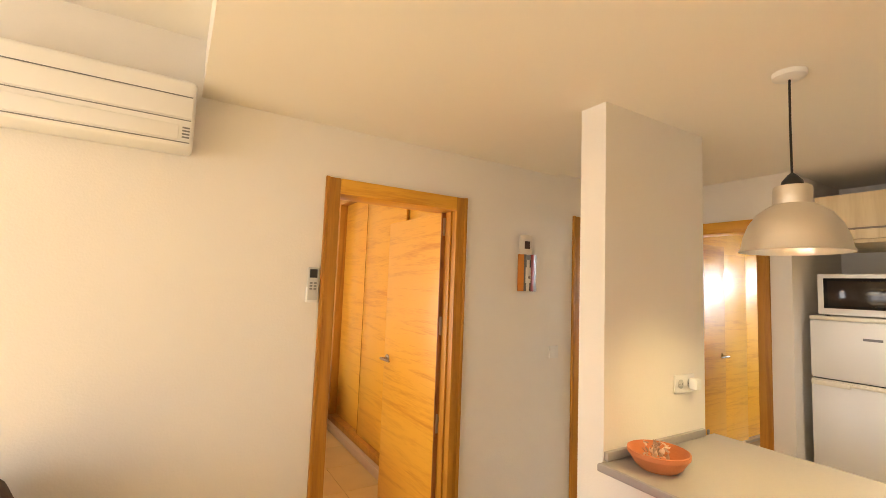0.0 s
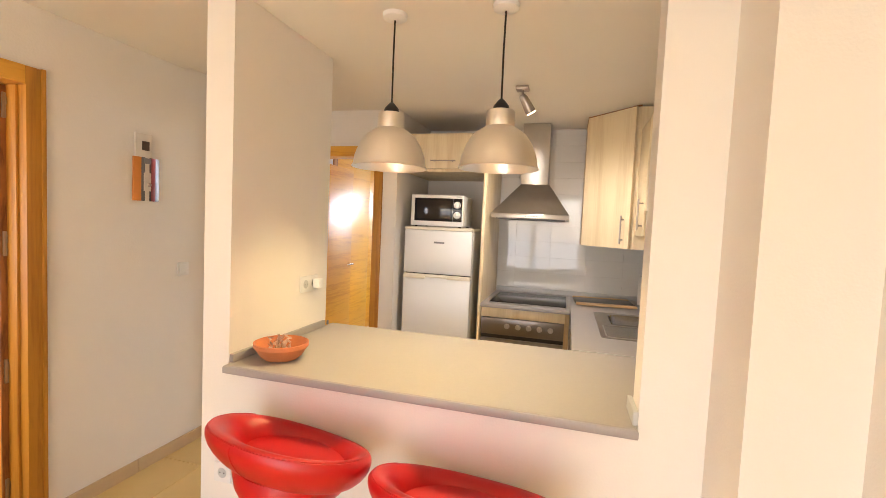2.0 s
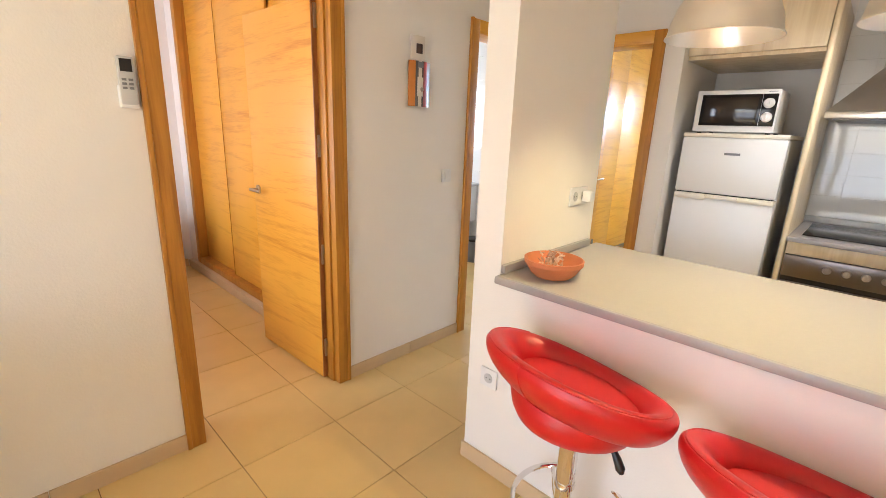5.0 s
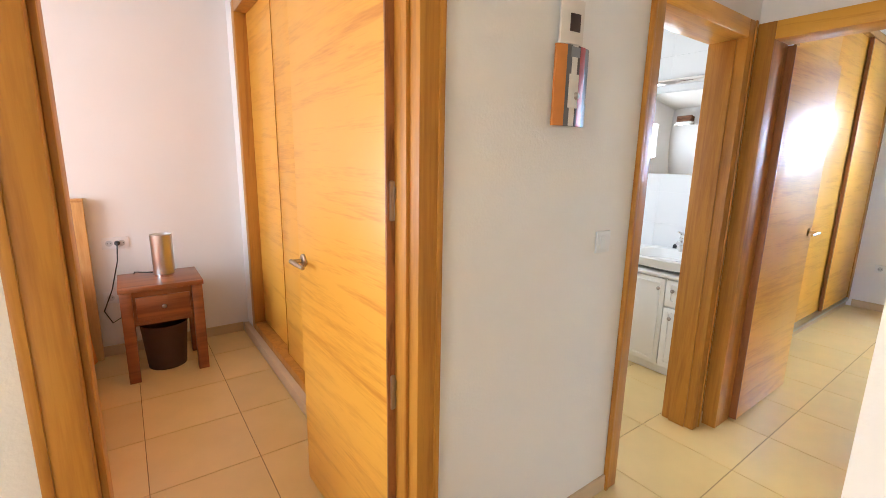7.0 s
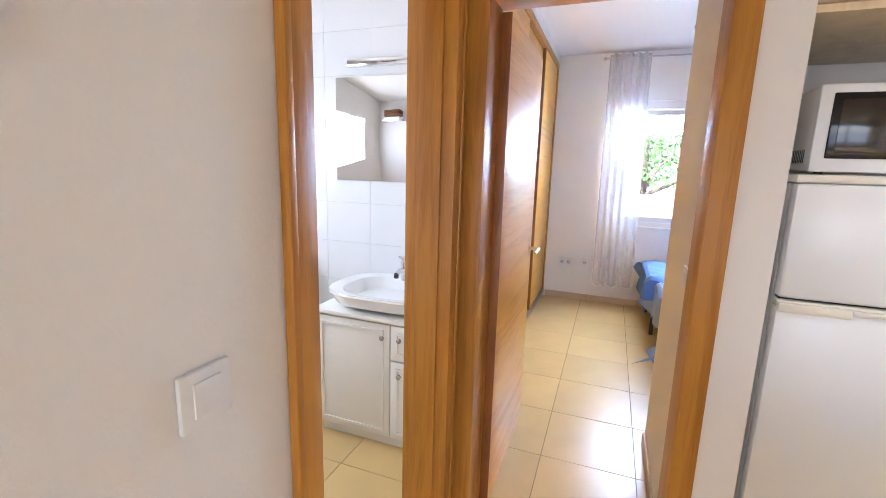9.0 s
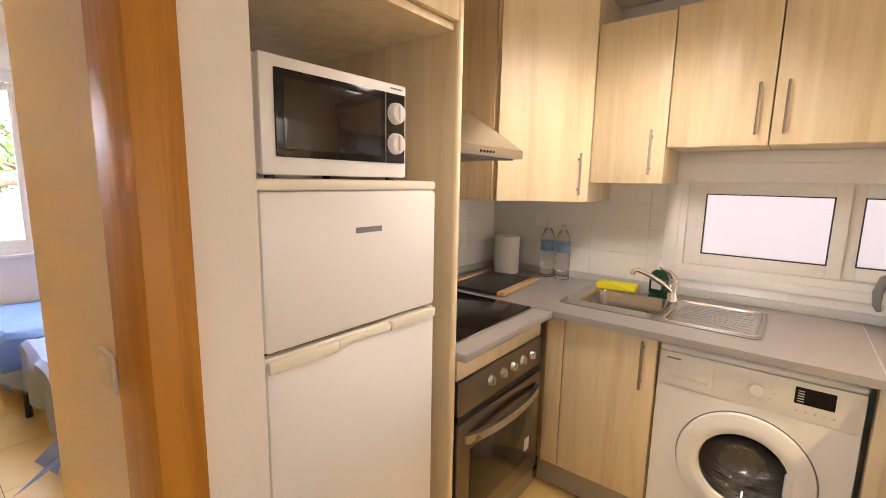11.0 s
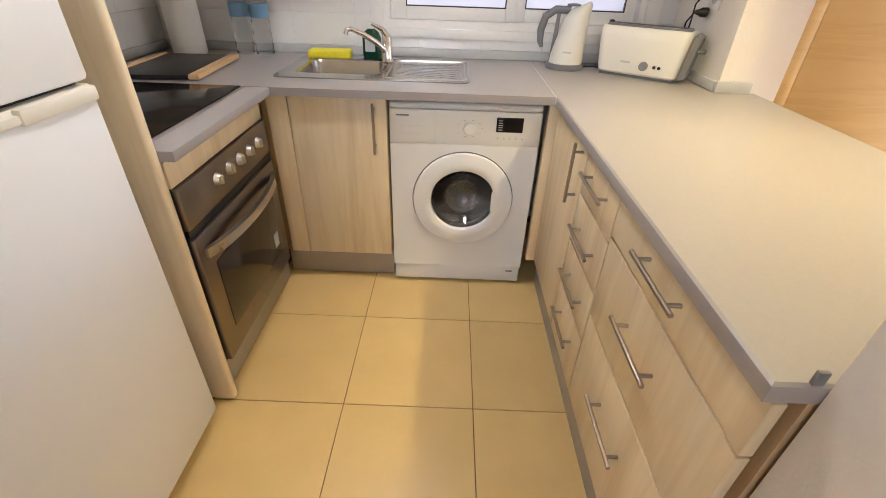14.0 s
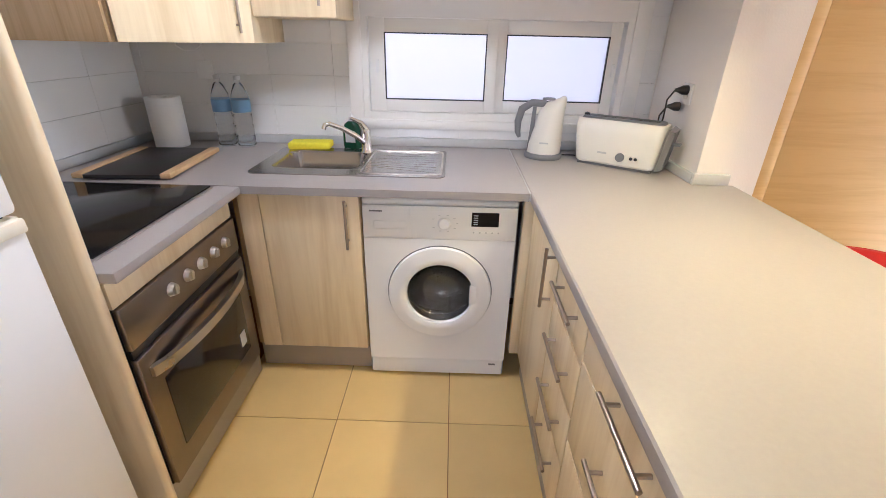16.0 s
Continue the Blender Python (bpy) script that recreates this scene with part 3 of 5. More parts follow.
# washing machine
def open_box(x0, x1, y0, y1, z0, z1):
    bm = box(x0, x1, y0, y1, z0, z1)
    bmesh.ops.delete(bm, geom=[f for f in bm.faces if f.normal.y > 0.9], context="FACES")
    return bm


def holed_panel(x0, x1, z0, z1, cx, cz, r, yb, yf):
    """A panel facing +y with a round hole."""
    bm = bmesh.new()
    rows = []
    turns = [2 * math.pi * (k + 0.5) / 64 for k in range(64)] + [math.atan2(z - cz, x - cx) % (2 * math.pi) for x in (x0, x1) for z in (z0, z1)]
    for a in sorted(turns):
        c, s_ = math.cos(a), math.sin(a)
        t = min((x1 - cx) / c if c > 0 else (x0 - cx) / c, (z1 - cz) / s_ if s_ > 0 else (z0 - cz) / s_)
        rows.append([bm.verts.new((cx + r * c, yb, cz + r * s_)), bm.verts.new((cx + r * c, yf, cz + r * s_)), bm.verts.new((cx + t * c, yf, cz + t * s_)), bm.verts.new((cx + t * c, yb, cz + t * s_))])
    for u, w in zip(rows, rows[1:] + rows[:1]):
        for a in range(3):
            bm.faces.new((u[a], w[a], w[a + 1], u[a + 1]))
    bmesh.ops.recalc_face_normals(bm, faces=bm.faces[:])
    return bm


wm = thing("washing_machine", "white front-loading washing machine", "washing machine", (1.13, -1.8, 0))
part("body", open_box(0.832, 1.434, -2.08, -1.515, 0.012, 0.83), WHITE, wm)
part("lid", box(0.832, 1.434, -2.09, -1.496, 0.8302, 0.858, 0.012, seg=3), WHITE, wm)
part("front_panel", holed_panel(0.834, 1.432, 0.1005, 0.693, 1.127, 0.450, 0.168, -1.5145, -1.496), WHITE, wm)
part("control_panel", box(0.834, 1.432, -1.5145, -1.4955, 0.6935, 0.8298, 0.0015), WHITE, wm)
part("kick_panel", box(0.838, 1.428, -1.5145, -1.500, 0.016, 0.098, 0.005), WHITE, wm)
part("drawer", box(1.247, 1.43, -1.4965, -1.492, 0.70, 0.826, 0.002), WHITE, wm, "detergent drawer")
part("drawer_grip", box(1.26, 1.39, -1.4925, -1.4912, 0.735, 0.768, 0.002), WPLASTIC, wm, "recessed grip")
part("badge", boxes((1.355, 1.405, -1.4925, -1.4912, 0.805, 0.811)), GREY, wm, "small grey badge")
part("dial", lathe([(0.0285, 0), (0.028, 0.001), (0.0235, 0.001), (0.023, 0.012), (0.019, 0.015), (0.001, 0.015)], (1.115, -1.4955, 0.762), 32, axis="y"), WPLASTIC, wm, "round programme dial")
part("display", box(0.905, 1.01, -1.4965, -1.4935, 0.752, 0.81, 0.002), BLACKGLASS, wm, "black display")
bm = bmesh.new()
for k in range(5):
    box(0.985, 1.002, -1.4936, -1.493, 0.76 + 0.009 * k, 0.763 + 0.009 * k, bm=bm)
tagged(part("display_text", bm, LGREY, wm), kind="stuff")
for k in range(5):
    part("button", lathe([(0.0035, 0), (0.003, 0.002), (0.001, 0.002)], (1.0 - k * 0.024, -1.4955, 0.727), 12, axis="y"), LGREY, wm)
bm = bmesh.new()
for k in range(9):
    a = radians(30 + k * 37)
    box(1.115 + 0.05 * math.cos(a) - 0.004, 1.115 + 0.05 * math.cos(a) + 0.004, -1.4957, -1.4950, 0.762 + 0.034 * math.sin(a) - 0.0012, 0.762 + 0.034 * math.sin(a) + 0.0012, bm=bm)
tagged(part("dial_marks", bm, LGREY, wm), kind="stuff")
DC = (1.127, -1.498, 0.450)
wdoor = part("door", lathe([(0.212, 0.004), (0.212, 0.014), (0.209, 0.019), (0.17, 0.027), (0.148, 0.027), (0.139, 0.022), (0.136, 0.008), (0.15, 0.004)], DC, 56, axis="y", caps=False), WHITE, wm, "round porthole door")
part("glass_bowl", lathe([(0.138, 0.012), (0.125, 0.0), (0.10, -0.06), (0.06, -0.09), (0.001, -0.095), (0.001, -0.089), (0.058, -0.084), (0.096, -0.055), (0.120, 0.003), (0.136, 0.016)], DC, 48, axis="y", caps=False), glass_mat("porthole_glass", (0.84, 0.83, 0.81), 0.01, 1.45), wdoor, "deep glass bowl").visible_shadow = False
part("gasket", lathe([(0.158, 0.003), (0.141, 0.007), (0.138, -0.02), (0.15, -0.06)], DC, 48, axis="y", caps=False), BLACK, wdoor, "dark rubber seal")
bm = lathe([(0.166, -0.02), (0.225, -0.05), (0.225, -0.36), (0.10, -0.37), (0.001, -0.36)][::-1], DC, 56, axis="y", caps=False)
DRUM = mat("drum_steel", (0.46, 0.44, 0.41), 0.25, 1, 12, 0.05, 0.0)
drum = part("drum", bm, DRUM, wm, "perforated steel drum")
bm = bmesh.new()
for k in range(150):
    a, q = k * 2.39996, 0.0165 * math.sqrt(k + 1)
    lathe([(0.0055, -0.3595 - 0.06 * q), (0.001, -0.358 - 0.06 * q)], (DC[0] + q * math.cos(a), DC[1], DC[2] + q * math.sin(a)), 6, bm=bm, axis="y")
for i in range(44):
    for j in range(9):
        a, y = radians(180 + 180 * (i + 0.5 * (j % 2)) / 44), DC[1] - 0.08 - 0.03 * j
        c = Vector((DC[0] + 0.2235 * math.cos(a), y, DC[2] + 0.2235 * math.sin(a)))
        t_ = Vector((-math.sin(a), 0, math.cos(a))) * 0.0045
        bm.faces.new([bm.verts.new(c + t_ * math.cos(w) + Vector((0, 0.0045 * math.sin(w), 0))) for w in [math.pi * k / 3 for k in range(6)]])
tagged(part("perforation", bm, BLACK, drum), kind="stuff")
for k in range(3):
    a = radians(20 + 120 * k)
    p0 = Vector((DC[0] + 0.215 * math.cos(a), 0, DC[2] + 0.215 * math.sin(a)))
    part("paddle", tube([p0 + Vector((0, DC[1] - 0.08, 0)), p0 + Vector((0, DC[1] - 0.35, 0))], [0.014, 0.011], seg=12), DRUM, drum)
part("door_gap", lathe([(0.21, 0.0), (0.2165, 0.0004), (0.2165, 0.0002)], (DC[0], -1.4955, DC[2]), 56, axis="y", caps=False), GREY, wm, "dark shadow gap round the door")
part("catch", box(0.975, 1.005, -1.483, -1.470, 0.41, 0.50, 0.006), WHITE, wdoor, "door grip")
part("flap_slot", box(0.87, 0.90, -1.4999, -1.4985, 0.072, 0.08), GREY, wm)
for x in (0.87, 1.39):
    for y in (-1.55, -2.03):
        part("foot", lathe([(0.02, 0.0), (0.02, 0.012)], (x, y, 0.001), 12), BLACK, wm)
# peninsula units
pf = thing("peninsula_end_panel", "pale maple filler strip beside the washing machine", "panel", (0.81, -1.5, 0))
part("strip", box(0.752, 0.814, -1.53, -1.49, 0.15, 0.864, 0.002), ASH, pf)
part("plinth", box(0.735, 0.75, -1.53, -0.135, 0.004, 0.15), PLINTH, pf, "brushed grey plinth")


def drawer_unit(name, label, y0, y1, fronts, hy, handle_len=0.2):
    u = thing(name, label, "cabinet", (0.5, (y0 + y1) / 2, 0))
    part("body", boxes((0.125, 0.736, y0 + 0.002, y1 - 0.002, 0.15, 0.864)), ASH_IN, u)
    for z0, z1, hz in fronts:
        f = part("drawer_front" if len(fronts) > 1 else "door", box(0.757, 0.778, y0 + 0.0025, y1 - 0.0025, z0 + 0.0028, z1 - 0.0028, 0.002), ASH, u)
        bar_handle(f, (0.778, hy, hz), (0, 1, 0) if len(fronts) > 1 else (0, 0, 1), handle_len, (1, 0, 0))
    return u


drawer_unit("narrow_cabinet", "narrow pale maple base cabinet with a bar handle", -1.486, -1.045, [(0.155, 0.862, 0.76)], -1.085)
drawer_unit("drawer_cabinet", "pale maple cabinet with four small drawers", -1.043, -0.735, [(0.155, 0.375, 0.295), (0.375, 0.55, 0.46), (0.55, 0.72, 0.63), (0.72, 0.862, 0.805)], -0.885)
drawer_unit("wide_drawer_cabinet", "wide pale maple cabinet with three pan drawers", -0.733, -0.135, [(0.155, 0.49, 0.365), (0.49, 0.745, 0.64), (0.745, 0.862, 0.82)], -0.445, 0.2)

# fridge niche
nc = thing("fridge_housing", "pale maple housing above and beside the fridge", "cabinet", (2.2, -0.45, 0))
part("side_panel", box(1.905, 2.645, -0.792, -0.762, 0.004, 2.20, 0.013, seg=4), ASH, nc)
part("bottom_panel", box(1.925, 2.645, -0.7615, -0.083, 1.905, 1.925), ASH, nc)
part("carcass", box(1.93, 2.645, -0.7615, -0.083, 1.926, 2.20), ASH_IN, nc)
nd = part("door", box(1.905, 1.928, -0.760, -0.083, 1.928, 2.20, 0.003), ASH, nc)
bar_handle(nd, (1.905, -0.44, 1.985), (0, 1, 0), 0.2)

fr = thing("fridge_freezer", "white two-door fridge freezer with cream grips", "fridge", (2.2, -0.41, 0))
part("body", box(1.985, 2.56, -0.692, -0.132, 0.03, 1.44, 0.006), WHITE, fr)
part("top_cap", box(1.93, 2.56, -0.695, -0.129, 1.441, 1.466, 0.006), CREAM, fr, "cream top cap")
dU = part("freezer_door", box(1.925, 1.98, -0.693, -0.131, 1.09, 1.44, 0.012), WHITE, fr)
dL = part("fridge_door", box(1.925, 1.98, -0.693, -0.131, 0.05, 1.062, 0.012), WHITE, fr)
part("gap", box(1.95, 1.98, -0.68, -0.14, 1.063, 1.089), BLACK, fr)
part("grip_strip", box(1.932, 1.975, -0.692, -0.132, 1.064, 1.0825, 0.002), CREAM, fr, "cream strip between the doors")
part("grip", boxes((1.917, 1.95, -0.690, -0.50, 1.052, 1.082, 0.006), (1.919, 1.95, -0.50, -0.32, 1.058, 1.074, 0.004), (1.917, 1.95, -0.32, -0.134, 1.046, 1.076, 0.006)), CREAM, dL, "cream plastic door grips")
part("badge", boxes((1.9238, 1.9252, -0.468, -0.382, 1.335, 1.349)), GREY, dU, "small grey badge")
for y in (-0.66, -0.165):
    part("foot", lathe([(0.02, 0), (0.02, 0.03)], (1.99, y, 0.001), 12), BLACK, fr)

mw = thing("microwave", "white microwave with black door and two white dials", "microwave", (2.15, -0.37, 1.466))
part("case", box(1.985, 2.31, -0.60, -0.165, 1.476, 1.722, 0.008), WHITE, mw)
mf = part("front", box(1.965, 1.986, -0.602, -0.163, 1.474, 1.724, 0.006), WPLASTIC, mw)
part("door_panel", box(1.960, 1.966, -0.592, -0.195, 1.513, 1.698, 0.003), BLACKGLASS, mw, "glossy black door and fascia")
part("window", box(1.9585, 1.9605, -0.500, -0.215, 1.530, 1.680, 0.001), OVENGLASS, mw, "dark brown see-through mesh")
part("door_gap", box(1.9592, 1.9602, -0.5185, -0.5165, 1.513, 1.698), LGREY, mw)
for z in (1.645, 1.565):
    bm = lathe([(0.029, 0), (0.027, -0.012), (0.022, -0.018), (0.001, -0.018)], (1.960, -0.553, z), 28, axis="x")
    box(1.936, 1.945, -0.557, -0.549, z - 0.02, z + 0.02, 0.002, bm=bm)
    part("dial", bm, WPLASTIC, mw, "white round dial")
part("badge", boxes((1.9642, 1.9655, -0.585, -0.54, 1.709, 1.713)), GREY, mw)
for k in range(9):
    part("vent_slot", box(2.02 + k * 0.014, 2.027 + k * 0.014, -0.1655, -0.1642, 1.50, 1.54), BLACK, mw)
for y in (-0.57, -0.2):
    for x in (2.0, 2.29):
        part("foot", lathe([(0.012, 0), (0.012, 0.011)], (x, y, 1.4665), 12), BLACK, mw)

# hood
hd = thing("cooker_hood", "brushed steel chimney cooker hood", "cooker hood", (2.3, -1.12, 1.55))
part("rim", box(2.03, 2.645, -1.41, -0.81, 1.565, 1.60, 0.003), STEEL, hd)
part("canopy", loft([[Vector((2.032, -1.408, 1.601)), Vector((2.644, -1.408, 1.601)), Vector((2.644, -0.812, 1.601)), Vector((2.032, -0.812, 1.601))],
                     [Vector((2.36, -1.235, 1.86)), Vector((2.644, -1.235, 1.86)), Vector((2.644, -1.0, 1.86)), Vector((2.36, -1.0, 1.86))]]), STEEL, hd, smooth=False)
part("chimney", box(2.385, 2.644, -1.22, -0.995, 1.861, CK - 0.002, 0.003), STEEL, hd)
part("filter", box(2.06, 2.6, -1.38, -0.85, 1.558, 1.5645), GREY, hd, "grey mesh filter")
for k in range(5):
    part("button", lathe([(0.005, 0), (0.005, -0.004), (0.001, -0.004)], (2.03, -1.17 + k * 0.022, 1.582), 10, axis="x"), BLACK, hd)


# wall cabinets
def wall_cab(x0, x1, z0, z1, hx, label, yb=-2.198, yf=-1.86):
    c = thing("wall_cabinet", label, "cabinet", ((x0 + x1) / 2, yb, z0), group="wall cabinets")
    part("body", box(x0 + 0.001, x1 - 0.001, yb, yf - 0.021, z0, z1, 0.001), ASH, c)
    d = part("door", box(x0 + 0.0015, x1 - 0.0015, yf - 0.02, yf, z0 + 0.001, z1, 0.003), ASH, c)
    bar_handle(d, (hx, yf, z0 + 0.14), (0, 0, 1), 0.2, (0, 1, 0))
    return c


ZT = CK - 0.012
wall_cab(1.56, 1.895, 1.47, 2.21, 1.62, "pale maple wall cabinet with a bar handle")
wall_cab(1.19, 1.558, 1.63, 2.22, 1.235, "pale maple wall cabinet above the window")
wall_cab(0.815, 1.188, 1.63, 2.22, 1.145, "pale maple wall cabinet above the window")
wall_cab(0.15, 0.813, 1.63, 2.22, 0.755, "wide pale maple wall cabinet above the window")
cc = thing("corner_wall_cabinet", "pale maple corner wall cabinet with slanted door", "cabinet", (2.4, -2.0, 1.374), group="wall cabinets")
fp = [(2.645, -1.53), (2.24, -1.53), (1.897, -1.85), (1.897, -2.198), (2.645, -2.198)]
part("body", loft([[Vector((x, y, z)) for x, y in fp] for z in (1.374, ZT)]), ASH, cc, smooth=False)
a, b = Vector((2.232, -1.528, 0)), Vector((1.905, -1.833, 0))
dirv = (b - a).normalized()
nrm = Vector((dirv.y, -dirv.x, 0))
nrm = nrm if nrm.y > 0 else -nrm
ring = [a + nrm * 0.002, b + nrm * 0.002, b + nrm * 0.022, a + nrm * 0.022]
cd = part("door", loft([[p + Vector((0, 0, z)) for p in ring] for z in (1.376, ZT)]), ASH, cc, smooth=False)
hp = b - dirv * 0.05 + nrm * 0.022
bar_handle(cd, (hp.x, hp.y, 1.374 + 0.135), (0, 0, 1), 0.2, nrm)
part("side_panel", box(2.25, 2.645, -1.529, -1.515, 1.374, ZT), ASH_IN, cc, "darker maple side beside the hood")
# dark-coloured filler paints the shade in the gap under the ceiling
part("cornice_shadow_strip", loft([[Vector((x, y, z)) for x, y in [(2.64, -1.512), (2.23, -1.512), (1.893, -1.84), (1.893, -1.852), (2.64, -1.852)]] for z in (ZT + 0.001, CK - 0.001)]), OAK_EDGE, cc, "dark strip standing in for the shaded gap at the ceiling")

# window above the worktop
w1 = thing("window_1", "white sliding kitchen window with two frosted panes", "window", (0.9, -2.25, 1.05), kind="structure")
part("window_frame", boxes((0.272, 1.538, -2.27, -2.192, 1.032, 1.07), (0.272, 1.538, -2.27, -2.192, 1.49, 1.578), (0.272, 0.305, -2.27, -2.192, 1.07, 1.49), (1.505, 1.538, -2.27, -2.192, 1.07, 1.49)), PVC, w1)
part("window_trim", boxes((0.205, 1.60, -2.199, -2.183, 1.575, 1.63, 0.003), (0.205, 1.60, -2.199, -2.183, 0.99, 1.034, 0.003), (0.205, 0.275, -2.199, -2.183, 1.034, 1.575, 0.003), (1.535, 1.60, -2.199, -2.183, 1.034, 1.575, 0.003)), PVC, w1)
for x0, x1, y in ((0.89, 1.50, -2.215), (0.31, 0.92, -2.245)):
    s = part("sash", boxes((x0, x0 + 0.055, y - 0.014, y + 0.014, 1.072, 1.488, 0.003), (x1 - 0.075, x1, y - 0.014, y + 0.014, 1.072, 1.488, 0.003), (x0 + 0.055, x1 - 0.075, y - 0.014, y + 0.014, 1.072, 1.132, 0.003), (x0 + 0.055, x1 - 0.075, y - 0.014, y + 0.014, 1.424, 1.488, 0.003)), PVC, w1)
    part("gasket", boxes((x0 + 0.052, x1 - 0.072, y - 0.003, y + 0.0145, 1.128, 1.1335), (x0 + 0.052, x1 - 0.072, y - 0.003, y + 0.0145, 1.4225, 1.428), (x0 + 0.052, x0 + 0.0575, y - 0.003, y + 0.0145, 1.13, 1.426), (x1 - 0.0775, x1 - 0.072, y - 0.003, y + 0.0145, 1.13, 1.426)), BLACK, s)
    pn = part("pane", box(x0 + 0.05, x1 - 0.07, y - 0.004, y + 0.002, 1.125, 1.43), FROST, s, "frosted glass")
    pn.visible_shadow = False
    part("latch", box((x1 - 0.045) if y > -2.23 else (x0 + 0.012), (x1 - 0.03) if y > -2.23 else (x0 + 0.027), y + 0.014, y + 0.022, 1.25, 1.31, 0.003), WPLASTIC, s)


# pendant lamps
def pendant(x, y):
    p = thing("pendant_lamp", "spun aluminium pendant lamp on a black cable, lit", "lamp", (x, y, 1.72), group="pendant lamps over the bar")
    part("ceiling_rose", lathe([(0.001, CL - 0.001), (0.052, CL - 0.001), (0.05, CL - 0.018), (0.035, CL - 0.026), (0.001, CL - 0.026)], (x, y, 0), 28), WPLASTIC, p)
    part("cable", tube([(x, y, CL - 0.02), (x + 0.002, y + 0.002, 2.18), (x, y, 1.985)], 0.004, seg=8), BLACK, p)
    part("cap", lathe([(0.006, 1.995), (0.012, 1.99), (0.03, 1.968), (0.034, 1.95), (0.001, 1.949)], (x, y, 0), 24), BLACK, p, "black cap")
    prof = [(0.034, 1.949), (0.053, 1.948), (0.056, 1.94), (0.058, 1.885), (0.075, 1.875), (0.105, 1.852), (0.13, 1.815), (0.147, 1.77), (0.153, 1.735), (0.160, 1.722), (0.158, 1.720), (0.150, 1.735), (0.143, 1.77), (0.126, 1.812), (0.10, 1.848), (0.07, 1.870), (0.03, 1.88)]
    part("shade", lathe(prof, (x, y, 0), 48), ALU, p, "ribbed aluminium shade")
    part("bulb", lathe([(0.012, 1.879), (0.02, 1.872), (0.03, 1.86), (0.033, 1.85), (0.026, 1.836), (0.001, 1.83)], (x, y, 0), 20), BULB, p, "glowing warm bulb")
    d = bpy.data.lights.new("pendant_light", "SPOT")
    d.energy, d.color, d.shadow_soft_size = 4.2, (1, 0.74, 0.30), 0.02
    d.spot_size, d.spot_blend = radians(118), 0.9
    o = new("pendant_light", d)
    o.location = (x, y, 1.806)


pendant(0.31, -0.66)
pendant(0.31, -1.125)


# stools
def stool(x, y, turn, lift, back_x=-0.02):
    s = thing("bar_stool", "red leatherette swivel bar stool on a chrome column", "stool", group="bar stools", m=pose(x, y, 0, 0, 0, turn))
    part("base", lathe([(0.001, 0.0), (0.205, 0.0), (0.207, 0.006), (0.19, 0.014), (0.12, 0.026), (0.06, 0.045), (0.036, 0.07), (0.034, 0.10), (0.001, 0.10)], seg=56), CHROME, s, "domed chrome base")
    part("lower_column", tube([(0, 0, 0.09), (0, 0, 0.36)], 0.0255, seg=24), CHROME, s)
    part("collar", tube([(0, 0, 0.355), (0, 0, 0.375)], 0.032, seg=24), CHROME, s)
    part("upper_column", tube([(0, 0, 0.375), (0, 0, 0.615 + lift)], 0.0295, seg=24), CHROME, s)
    ring = [(0.04 + 0.185 * math.cos(2 * math.pi * k / 40), 0.185 * math.sin(2 * math.pi * k / 40), 0.25) for k in range(40)]
    fr_ = part("footrest", tube(ring, 0.0095, closed=True, seg=10), CHROME, s, "chrome footrest ring")
    for a in (60, -60, 180):
        ca, sa = math.cos(radians(a)), math.sin(radians(a))
        part("spoke", tube([(0.02 * ca, 0.02 * sa, 0.235), (0.09 * ca + 0.02, 0.1 * sa, 0.235), (0.04 + 0.182 * ca, 0.182 * sa, 0.25)], 0.007, seg=8), CHROME, fr_)
    part("foot_collar", tube([(0, 0, 0.21), (0, 0, 0.26)], 0.033, seg=24), CHROME, fr_)
    bm = lathe([(0.001, 0.612), (0.10, 0.613), (0.145, 0.620), (0.172, 0.638), (0.184, 0.665), (0.186, 0.70), (0.176, 0.722), (0.11, 0.718), (0.001, 0.715)], seg=48)
    for v in bm.verts:
        v.co.y *= 1.03 + 0.17 * min(1.0, max(0.0, (v.co.z - 0.69) / 0.03))
        v.co.z += lift
        v.co.x += back_x + 0.02
    part("seat", bm, RED, s, "padded red seat")
    rings = []
    N = 72
    for k in range(N):
        a = 2 * math.pi * k / N
        g = (1 + math.cos(a)) / 2
        hgt, thick, lean = 0.034 + 0.044 * g, 0.036 + 0.006 * g, 0.006 + 0.040 * g
        c = Vector((back_x - 0.165 * math.cos(a), 0.250 * math.sin(a), 0.704 + 0.082 * g ** 0.9 + lift))
        o = Vector((-math.cos(a) / 0.165, math.sin(a) / 0.250, 0)).normalized()
        rings.append([c + o * (thick * math.cos(q) + lean * math.sin(q)) + Vector((0, 0, hgt * math.sin(q))) for q in [2 * math.pi * j / 20 for j in range(20)]])
    back = part("backrest", loft(rings + rings[:1], caps=False), RED, s, "padded red ring backrest, high at the back")
    part("piping", tube([sum(r_[4:6], Vector()) / 2 for r_ in rings[-22:] + rings[:23]], 0.0026, seg=6), RED, back, "stitched red piping")
    part("seam", tube([rings[0][j % 20] for j in range(16, 25)], 0.0016, seg=6), RED, back)
    part("lever", tube([(0.05, -0.02, 0.605 + lift), (0.05, -0.08, 0.592 + lift), (0.05, -0.115, 0.57 + lift)], 0.004, seg=8), CHROME, s)
    part("lever_grip", tube([(0.05, -0.108, 0.575 + lift), (0.05, -0.13, 0.547 + lift), (0.05, -0.145, 0.522 + lift), (0.05, -0.15, 0.51 + lift)], [0.007, 0.012, 0.014, 0.007], seg=12), BLACK, s, "black lever grip")
    return s


stool(-0.20, -0.578, -13, -0.022)
